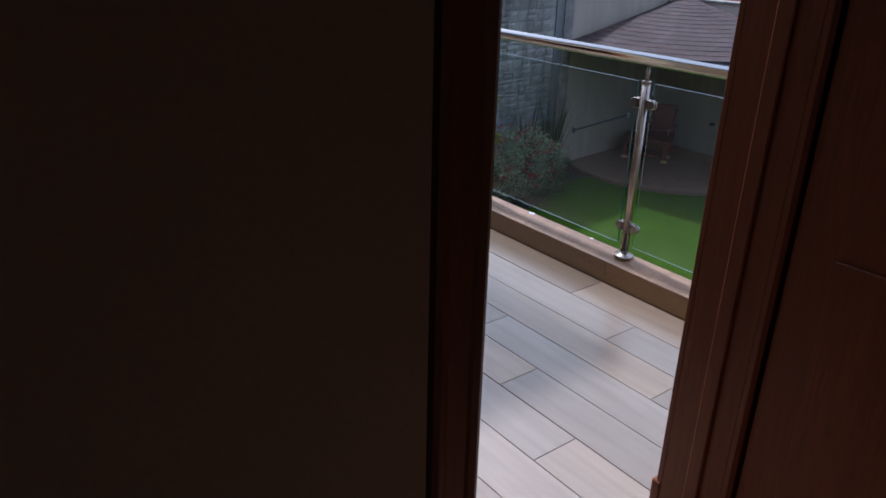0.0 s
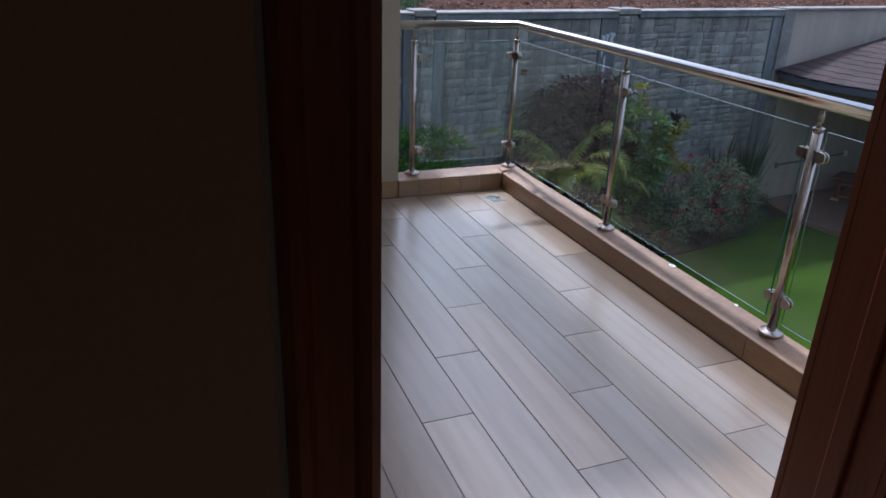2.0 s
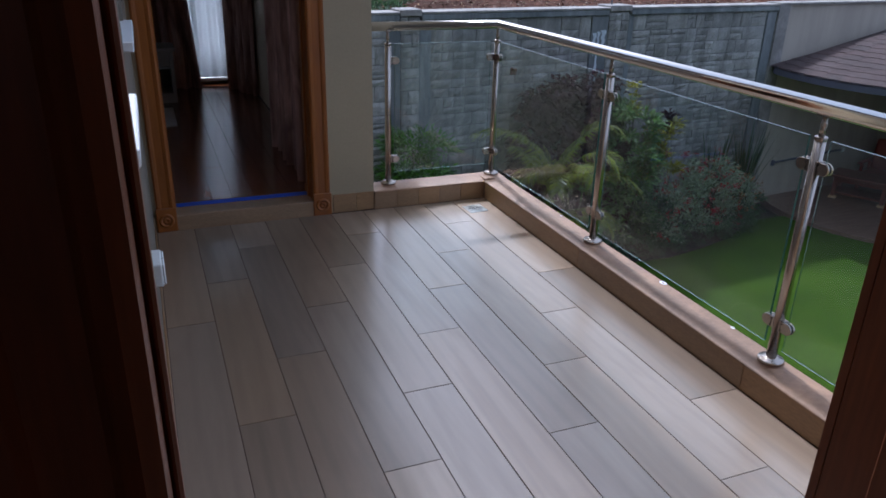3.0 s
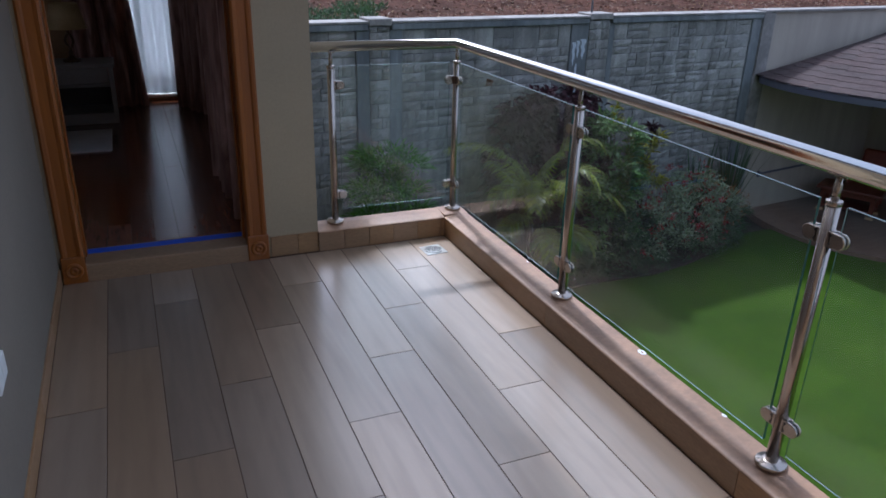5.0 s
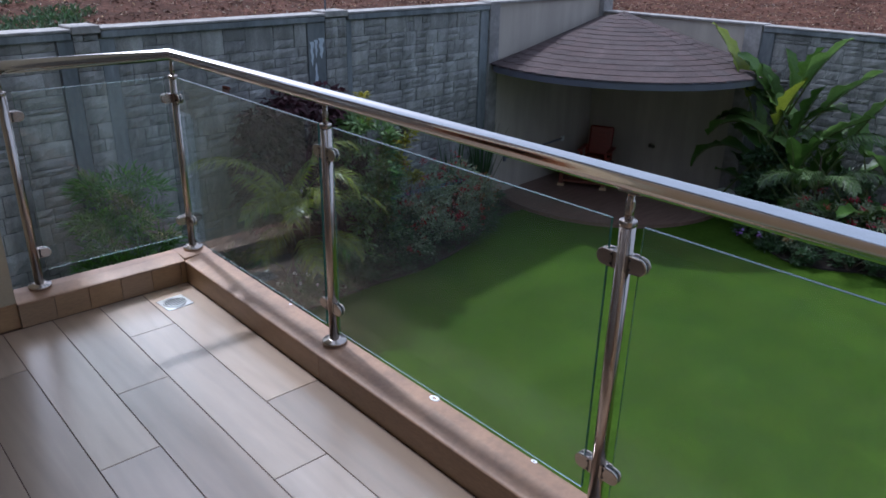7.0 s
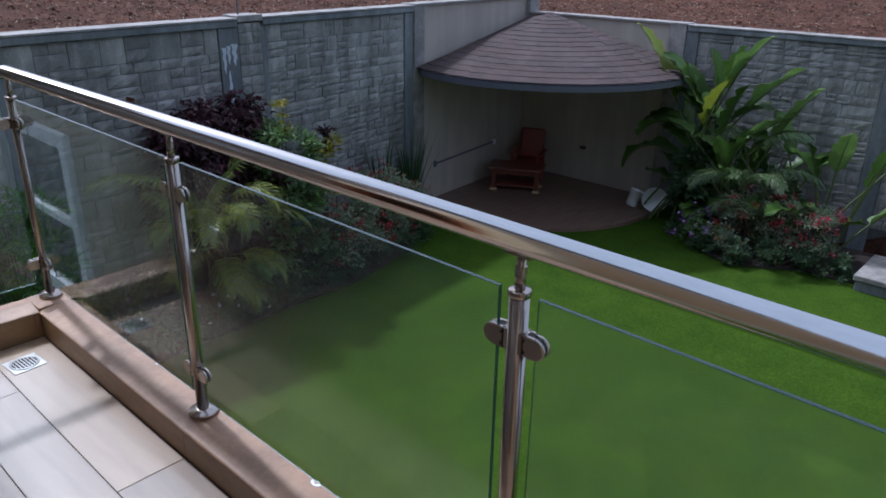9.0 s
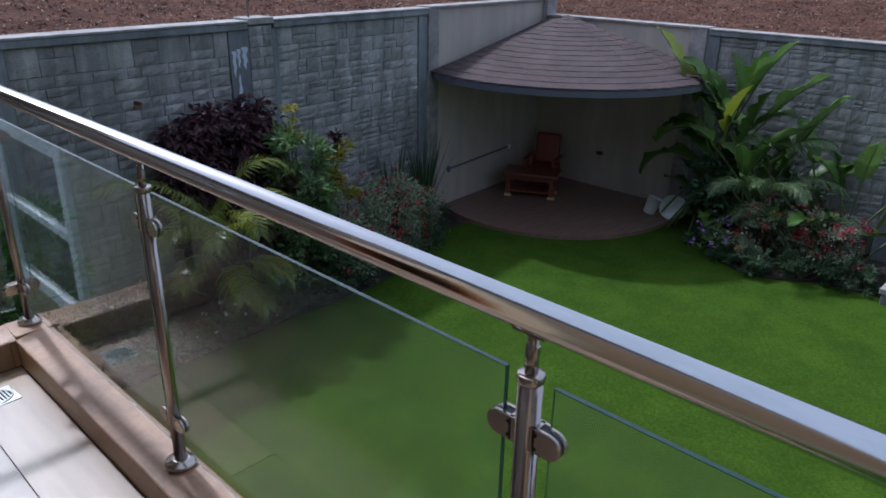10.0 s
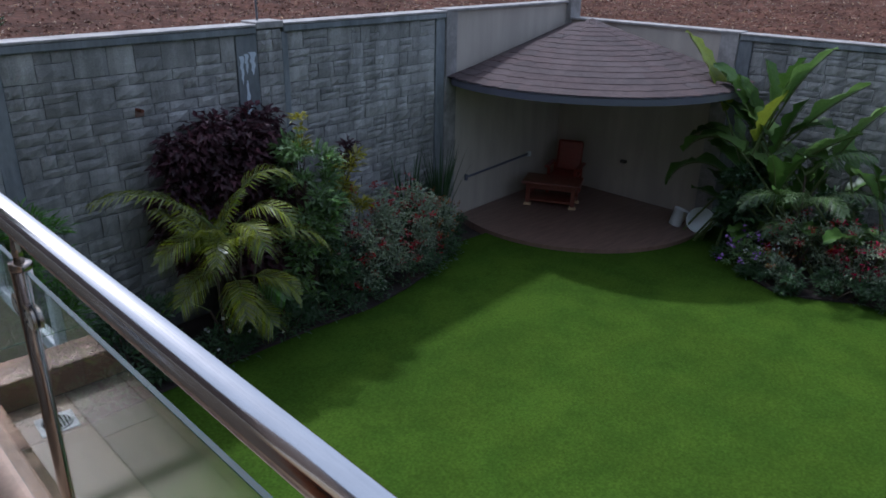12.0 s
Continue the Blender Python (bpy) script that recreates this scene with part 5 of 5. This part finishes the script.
def palm(name, label, x, y, base_h, fronds, length, leaflet, material, seed, canes=3, low=0.5, high=1.35, bend=1.5, spread=0.25, pairs=30, width=0.024):
    rg = np.random.default_rng(seed)
    t = thing(name, label, "palm", (x, y, G + 0.02))
    heads = []
    for c in range(canes):
        a = rg.uniform(0, 2 * math.pi)
        q = (spread * math.cos(a), spread * math.sin(a), base_h * (0.08 + 0.97 * (c + 0.5) / canes))
        part("cane", rod((q[0] * 0.3, q[1] * 0.3, -0.1), q, 0.024, 0.015, 10), M_BARK, t)
        heads.append(q)
    for k in range(fronds):
        b = heads[k % canes]
        frond(t, k * 2.399 + rg.uniform(-0.3, 0.3), length * rg.uniform(0.75, 1.1), rg.uniform(low, high), bend * rg.uniform(0.8, 1.25), leaflet, pairs, material, seed * 100 + k, b, width)
    return t


def paddle(parent, base, az, stalk, rise, length, width, bend, material, seed):
    """A banana-like leaf: a stalk and a broad folded blade with a wavy edge."""
    rg = np.random.default_rng(seed)
    p = np.array(base, float)
    ang = rise
    pts = []
    n1, n2 = 6, 12
    for k in range(n1 + n2 + 1):
        pts.append((p.copy(), ang))
        st = stalk / n1 if k < n1 else length / n2
        p = p + st * np.array([math.cos(az) * math.cos(ang), math.sin(az) * math.cos(ang), math.sin(ang)])
        ang -= (bend * 0.15 / n1 if k < n1 else bend * 0.85 / n2)
    bm = bmesh.new()
    for k in range(n1 + n2 - 1):
        r_ = 0.018 * (1 - k / (n1 + n2))
        rod(pts[k][0], pts[k + 1][0], r_ + 0.003, r_ + 0.002, 6, bm, caps=False)
    lf = part("leaf", bm, M_STEM, parent)
    vs, fs = [], []
    sd = np.array([-math.sin(az), math.cos(az), 0])
    for k in range(n2 + 1):
        c, a = pts[n1 + k]
        t = k / n2
        w = width * 0.5 * (math.sin(math.pi * min(1, 0.06 + t * 0.94)) ** 0.55) * (1 if t < 0.97 else 0.35)
        upv = np.array([-math.cos(az) * math.sin(a), -math.sin(az) * math.sin(a), math.cos(a)])
        for j, s in enumerate((-1, -0.5, 0, 0.5, 1)):
            wob = rg.uniform(-0.05, 0.05) if abs(s) == 1 else 0
            vs.append(tuple(c + sd * s * w * (1 + wob * 2) + upv * (abs(s) * w * 0.35 + wob + (0.012 if s == 0 else 0.014))))
    for k in range(n2):
        for j in range(4):
            i = k * 5 + j
            fs.append((i, i + 1, i + 6, i + 5))
    raw("blade", vs, fs, material, lf, smooth=True)


def swords(name, label, x, y, n, length, width, material, seed, spread=0.5):
    rg = np.random.default_rng(seed)
    t = thing(name, label, "plant", (x, y, G + 0.02))
    for k in range(n):
        az = k * 2.399
        tilt = rg.uniform(0.02, spread)
        L = length * rg.uniform(0.6, 1.05)
        vs, fs = [], []
        sd = np.array([-math.sin(az), math.cos(az), 0])
        p = np.array([0.06 * math.cos(az), 0.06 * math.sin(az), -0.03])
        for i in range(7):
            u = i / 6
            w = width * 0.5 * (1 - u ** 2.2) + 0.001
            nrm = np.array([math.cos(az), math.sin(az), 0]) * w * 0.4
            vs += [tuple(p - sd * w + nrm), tuple(p), tuple(p + sd * w + nrm)]
            a = tilt * (0.5 + u)
            p = p + L / 6 * np.array([math.cos(az) * math.sin(a), math.sin(az) * math.sin(a), math.cos(a)])
        for i in range(6):
            for j in (0, 1):
                q = i * 3 + j
                fs.append((q, q + 1, q + 4, q + 3))
        raw("blade", vs, fs, material, t)
    return t


# long bed, from the house side towards the shelter
shrub("bamboo_bush", "bright green feathery bush in front of the stone wall", "bush", 1.42, 5.15, 0.45, 2.10, 0.58, 0.42, 85, 70, 0.14, 0.024, L_BRIGHT, 31, up=0.5, stemm=M_STEM)
shrub("shrub", "low dark green ground shrub in the flower bed", "bush", 0.5, 4.95, 0.05, 0.8, 0.6, 0.35, 26, 34, 0.10, 0.04, L_DARK, 32)
shrub("shrub", "low dark green ground shrub in the flower bed", "bush", 2.45, 5.1, 0.05, 0.75, 0.6, 0.4, 30, 34, 0.10, 0.04, L_DARK, 33)
shrub("maroon_shrub", "tall shrub with dense dark maroon leaves against the wall", "bush", 4.06, 5.56, 0.70, 2.62, 0.92, 0.30, 150, 60, 0.12, 0.080, L_PURPLE, 34, droop=0.6, shape=0.35, up=0.0)
areca = palm("areca_palm", "bushy areca palm with yellow-green arching fronds", 3.70, 5.02, 1.35, 5, 0.90, 0.32, L_PALMD, 35, canes=5, low=0.5, high=1.2, bend=1.7, spread=0.30, pairs=20, width=0.034)
for k, (az, ln, rise, bend, bz) in enumerate(((2.95, 1.45, 0.85, 1.3, 1.45), (3.45, 1.0, 0.6, 1.5, 1.3), (-0.10, 0.95, 1.15, 2.7, 1.7), (-0.40, 1.15, 0.55, 1.7, 1.15), (-1.57, 0.85, 0.7, 2.2, 1.45),
                                              (-2.2, 0.95, 0.7, 1.8, 1.3), (-1.0, 0.9, 0.9, 2.3, 1.5), (-1.9, 0.8, 0.2, 1.5, 0.85), (-0.9, 0.8, 0.3, 1.5, 0.8), (-2.7, 0.9, 0.4, 1.5, 0.95),
                                              (-1.4, 0.65, 0.3, 1.5, 0.5), (2.3, 0.9, 1.1, 1.1, 1.3))):
    frond(areca, az, ln, rise, bend, 0.40, 25, L_PALM, 3500 + k, (0.12 * math.cos(az), 0.12 * math.sin(az), bz + 0.10), 0.024, 0.5)
palm("areca_palm", "slim upright areca palm shoot in front of the maroon shrub", 3.52, 4.92, 1.95, 8, 0.95, 0.36, L_PALM, 135, canes=1, low=0.95, high=1.5, bend=1.0, spread=0.08, pairs=26, width=0.024)
shrub("maroon_shrub", "lower maroon shrub beside the tall one", "bush", 4.62, 5.50, 0.35, 1.95, 0.42, 0.28, 70, 56, 0.12, 0.080, L_PURPLE, 234, droop=0.6, shape=0.35, up=0.0)
shrub("green_shrub", "upright shrub of glossy green leaves with a yellow tip", "bush", 4.92, 5.08, 0.25, 2.35, 0.42, 0.34, 84, 42, 0.14, 0.050, L_GREEN, 36, shape=0.3)
shrub("variegated_shoot", "slim shoot of yellow leaves above the green shrub", "bush", 4.86, 5.10, 2.2, 2.72, 0.07, 0.07, 9, 26, 0.09, 0.035, L_YELLOW, 37)
shrub("shrub", "dark green shrub under the flowers", "bush", 5.3, 5.0, 0.05, 0.95, 0.45, 0.3, 34, 40, 0.09, 0.035, L_DARK, 38)
shrub("croton", "croton with yellow and green leaves", "bush", 5.85, 5.45, 0.9, 1.95, 0.26, 0.2, 22, 34, 0.14, 0.04, L_YELLOW, 39)
shrub("maroon_shoot", "dark maroon shoot standing behind the flowers", "bush", 6.0, 5.7, 1.2, 2.05, 0.14, 0.12, 12, 30, 0.12, 0.04, L_PURPLE, 40)
shrub("rose_bush", "flowering bush with grey-green leaves and red blossoms", "bush", 5.9, 5.10, 0.15, 1.25, 0.62, 0.42, 62, 44, 0.08, 0.030, L_GREY, 41, flowers=13, flowerm=L_RED, fsize=0.05)
shrub("rose_bush", "flowering bush with grey-green leaves and red blossoms", "bush", 6.85, 5.36, 0.15, 1.2, 0.55, 0.38, 58, 44, 0.08, 0.030, L_GREY, 42, flowers=12, flowerm=L_RED, fsize=0.05)
shrub("orange_shrub", "small shrub with orange leaf tips at the lawn edge", "bush", 7.75, 5.62, 0.1, 0.8, 0.38, 0.26, 34, 40, 0.08, 0.03, L_GREY, 43, flowers=12, flowerm=L_ORANGE, fsize=0.05)
swords("sword_plant", "clump of upright grey-green sword leaves", 7.45, 5.98, 30, 1.65, 0.07, L_DARK, 44, 0.22)
swords("spiky_dracaena", "dark spiky dracaena against the pier", 8.3, 6.12, 60, 1.75, 0.035, L_DARK, 45, 0.45)
shrub("daisy_patch", "low daisies with white flowers at the bed edge", "flowers", 3.55, 4.86, 0.03, 0.36, 0.5, 0.2, 24, 30, 0.07, 0.022, L_DARK, 46, flowers=1, flowerm=L_WHITEF, fsize=0.06)
shrub("shrub", "grey-green low shrub at the bed edge", "bush", 4.35, 4.95, 0.03, 0.5, 0.42, 0.22, 24, 36, 0.07, 0.028, L_DARK, 47)
shrub("shrub", "dark green edging plants along the lawn", "bush", 6.5, 4.98, 0.02, 0.3, 0.9, 0.16, 26, 36, 0.07, 0.028, L_DARK, 48)
shrub("shrub", "dark green edging plants along the lawn", "bush", 5.3, 4.80, 0.02, 0.32, 0.75, 0.14, 22, 36, 0.07, 0.028, L_DARK, 49)

# bed by the short wall


def paddle_clump(label, x, y, n, tall, seed, spread):
    r_ = np.random.default_rng(seed)
    t = thing("bird_of_paradise", label, "plant", (x, y, G + 0.02))
    for k in range(n):
        v = (k + 0.5) / n
        paddle(t, (r_.uniform(-spread, spread) * 0.6, r_.uniform(-spread, spread), -0.05), math.pi + 1.9 * math.sin(k * 2.399) + r_.uniform(-0.3, 0.3),
               tall * (0.14 + 0.66 * v) * r_.uniform(0.85, 1.1), r_.uniform(0.95, 1.45) if v > 0.45 else r_.uniform(0.8, 1.3), r_.uniform(0.7, 1.0), r_.uniform(0.26, 0.36),
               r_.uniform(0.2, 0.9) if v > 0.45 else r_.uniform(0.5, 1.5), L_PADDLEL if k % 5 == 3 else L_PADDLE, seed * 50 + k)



def tall_leaf(parent, x, py, pz, ty, tz, material, seed):
    """One upright leaf: its blade runs from (py, pz) to the tip (ty, tz), on a stalk from the soil."""
    bend = 0.45
    theta = math.atan2(tz - pz, abs(ty - py))
    rise = min(1.50, theta + 0.575 * bend)
    az = math.copysign(math.pi / 2, ty - py)
    stalk = (pz - G) / math.sin(max(0.9, rise))
    slope = max(0.9, rise)
    base = (x - 11.75, py - stalk * math.cos(slope) * math.sin(az) - 1.95, -0.05)
    if theta < 0.5:                                    # low leaves hang from an upright stalk
        rise, bend = 1.0, (1.0 - theta) / 0.6
        stalk = (pz - G) / math.sin(0.92)
        base = (x - 11.75, py - stalk * math.cos(0.92) * math.sin(az) - 1.95, -0.05)
    paddle(parent, base, az, stalk, rise, math.hypot(ty - py, tz - pz) * 1.08, 0.54 if material is L_PADDLEL else 0.46, bend, material, seed)


tall = thing("bird_of_paradise", "tall clump of broad banana-like leaves, some yellowish", "plant", (11.75, 1.95, G + 0.02))
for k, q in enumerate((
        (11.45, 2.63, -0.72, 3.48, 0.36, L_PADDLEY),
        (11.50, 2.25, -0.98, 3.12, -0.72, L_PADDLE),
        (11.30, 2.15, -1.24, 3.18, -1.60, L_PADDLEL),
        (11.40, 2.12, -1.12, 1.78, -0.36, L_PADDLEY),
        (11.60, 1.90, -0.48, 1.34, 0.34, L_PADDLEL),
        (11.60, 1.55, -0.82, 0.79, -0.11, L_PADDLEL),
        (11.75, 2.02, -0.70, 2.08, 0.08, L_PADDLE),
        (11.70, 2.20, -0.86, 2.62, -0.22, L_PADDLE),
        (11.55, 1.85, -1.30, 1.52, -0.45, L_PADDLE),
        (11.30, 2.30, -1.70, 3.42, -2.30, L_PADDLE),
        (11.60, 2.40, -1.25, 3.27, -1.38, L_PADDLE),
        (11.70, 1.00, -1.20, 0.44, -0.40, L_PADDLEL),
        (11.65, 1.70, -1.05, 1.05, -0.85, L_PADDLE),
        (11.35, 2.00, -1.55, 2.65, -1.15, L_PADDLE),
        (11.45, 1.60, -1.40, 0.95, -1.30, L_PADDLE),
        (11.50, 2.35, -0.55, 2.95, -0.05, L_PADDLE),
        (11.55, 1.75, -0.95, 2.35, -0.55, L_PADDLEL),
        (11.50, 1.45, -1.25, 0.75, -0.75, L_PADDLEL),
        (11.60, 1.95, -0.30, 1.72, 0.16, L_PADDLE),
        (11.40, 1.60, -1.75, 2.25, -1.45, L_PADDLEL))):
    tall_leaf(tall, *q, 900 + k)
paddle_clump("dense clump of dark broad leaves below the tall ones", 11.85, 1.80, 24, 2.1, 61, 0.34)
paddle_clump("clump of broad banana-like leaves behind the palm", 11.95, 1.20, 8, 1.9, 62, 0.4)
paddle_clump("second clump of broad banana-like leaves", 11.95, 0.1, 12, 2.7, 63, 0.3)
palm("fan_palm", "palm with deep green arching fronds among the flowers", 11.4, 1.00, 1.75, 13, 1.25, 0.38, L_PALMG, 51, canes=3, low=0.45, high=1.15, bend=1.5, spread=0.25, pairs=28, width=0.026)
shrub("shrub", "dark green filling shrub below the broad leaves", "bush", 11.9, 1.95, 0.05, 1.35, 0.45, 0.42, 50, 44, 0.12, 0.05, L_DARK, 52)
shrub("shrub", "dark green filling shrub below the broad leaves", "bush", 11.95, 1.0, 0.05, 1.2, 0.4, 0.7, 50, 40, 0.12, 0.05, L_DARK, 53)
shrub("shrub", "dark green filling shrub at the foot of the broad leaves", "bush", 11.45, 2.12, 0.1, 1.45, 0.34, 0.30, 60, 40, 0.16, 0.07, L_DARK, 152)
shrub("petunia", "mauve petunias at the lawn edge", "flowers", 10.80, 1.72, 0.05, 0.48, 0.28, 0.22, 20, 34, 0.06, 0.03, L_GREEN, 54, flowers=7, flowerm=L_MAUVE, fsize=0.06)
shrub("petunia", "white petunias beside the mauve ones", "flowers", 10.75, 1.40, 0.05, 0.40, 0.16, 0.14, 9, 30, 0.06, 0.03, L_GREEN, 55, flowers=5, flowerm=L_WHITEF, fsize=0.06)
shrub("orange_shrub", "small shrub with orange leaf tips at the lawn edge", "bush", 10.70, 1.12, 0.03, 0.32, 0.22, 0.2, 14, 34, 0.07, 0.03, L_GREY, 56, flowers=10, flowerm=L_ORANGE, fsize=0.05)
shrub("rose_bush", "flowering bush with red blossoms at the foot of the palm", "bush", 11.2, 1.05, 0.1, 0.82, 0.4, 0.42, 46, 42, 0.07, 0.028, L_GREY, 57, flowers=13, flowerm=L_RED, fsize=0.05)
shrub("rose_bush", "flowering bush with crimson blossoms", "bush", 11.35, 0.15, 0.1, 0.85, 0.42, 0.48, 46, 42, 0.07, 0.028, L_GREY, 58, flowers=14, flowerm=L_PINK, fsize=0.055)
swords("fern_clump", "low fern-like tuft at the lawn edge", 10.95, 0.35, 40, 0.5, 0.025, L_DARK, 59, 1.1)
shrub("shrub", "dark green edging plants along the lawn", "bush", 11.30, 2.15, 0.02, 0.3, 0.4, 0.25, 18, 34, 0.07, 0.03, L_DARK, 60)

shrub("shrub", "dark green edging plants spilling onto the lawn", "bush", 10.85, 1.50, 0.0, 0.14, 0.34, 0.26, 24, 40, 0.08, 0.03, L_DARK, 161)
shrub("shrub", "dark green edging plants spilling onto the lawn", "bush", 10.5, 1.0, 0.0, 0.3, 0.22, 0.32, 24, 40, 0.08, 0.03, L_DARK, 162)
shrub("shrub", "dark green edging plants spilling onto the lawn", "bush", 10.8, 0.25, 0.0, 0.34, 0.24, 0.42, 24, 40, 0.08, 0.03, L_DARK, 163)
shrub("shrub", "dark green edging plants spilling onto the lawn", "bush", 11.0, -0.4, 0.0, 0.36, 0.22, 0.4, 24, 40, 0.08, 0.03, L_DARK, 164)
shrub("shrub", "dark green edging plants spilling onto the lawn", "bush", 3.1, 4.72, 0.0, 0.26, 0.7, 0.16, 24, 40, 0.08, 0.03, L_DARK, 165)
shrub("shrub", "dark green edging plants spilling onto the lawn", "bush", 4.3, 4.8, 0.0, 0.28, 0.6, 0.16, 24, 40, 0.08, 0.03, L_DARK, 166)
shrub("shrub", "dark green edging plants spilling onto the lawn", "bush", 7.45, 5.3, 0.0, 0.3, 0.5, 0.18, 24, 40, 0.08, 0.03, L_DARK, 167)
shrub("shrub", "dark green edging plants spilling onto the lawn", "bush", 8.2, 5.85, 0.0, 0.34, 0.4, 0.2, 24, 40, 0.08, 0.03, L_DARK, 168)
shrub("shrub", "dark green edging plants spilling onto the lawn", "bush", 1.7, 4.68, 0.0, 0.28, 0.8, 0.18, 24, 40, 0.08, 0.03, L_DARK, 169)

# ---- floor tiles last ----
edges = [0.017, -0.21, -0.41, -0.61, -0.81, -1.01, -1.21, -1.41, -1.61, -1.81, -2.012]
for c in range(10):
    lay(floor, "floor_tile", [edges[c + 1], edges[c]], YN, 0.017, 1.2, -1.155 - 0.4 * c, 0, 0.0032, 0.011, 0.0, M_PLANK)
rooml = thing("parquet", "glossy dark red-brown parquet boards", "floor")
rooml["kind"] = "structure"
for c in range(22):
    x0 = -3.6 + c * 0.12
    lay(rooml, "board", [x0, x0 + 0.12], 0.24, 4.1, 1.1, 0.5 + 0.37 * c, 0, 0.0016, 0.011, ZF, M_ROOMFLOOR)

# things that come in numbers
for kind_name, group_name in (("rose_bush", "flowering rose bushes"), ("petunia", "petunias at the lawn edge"), ("bird_of_paradise", "broad-leaved clumps by the short wall"),
                              ("areca_palm", "areca palms in the long bed"), ("curtain", "brown curtains beside the window"), ("fence_post", "fence posts on the wall"),
                              ("mortar_spot", "mortar splashes on the kerb"), ("shrub", "low green shrubs in the beds"), ("orange_shrub", "orange-tipped shrubs"), ("maroon_shrub", "maroon shrubs against the wall")):
    for ob in list(scene.objects):
        if ob.parent is None and ob.name.split(".")[0] == kind_name:
            ob["group"] = group_name
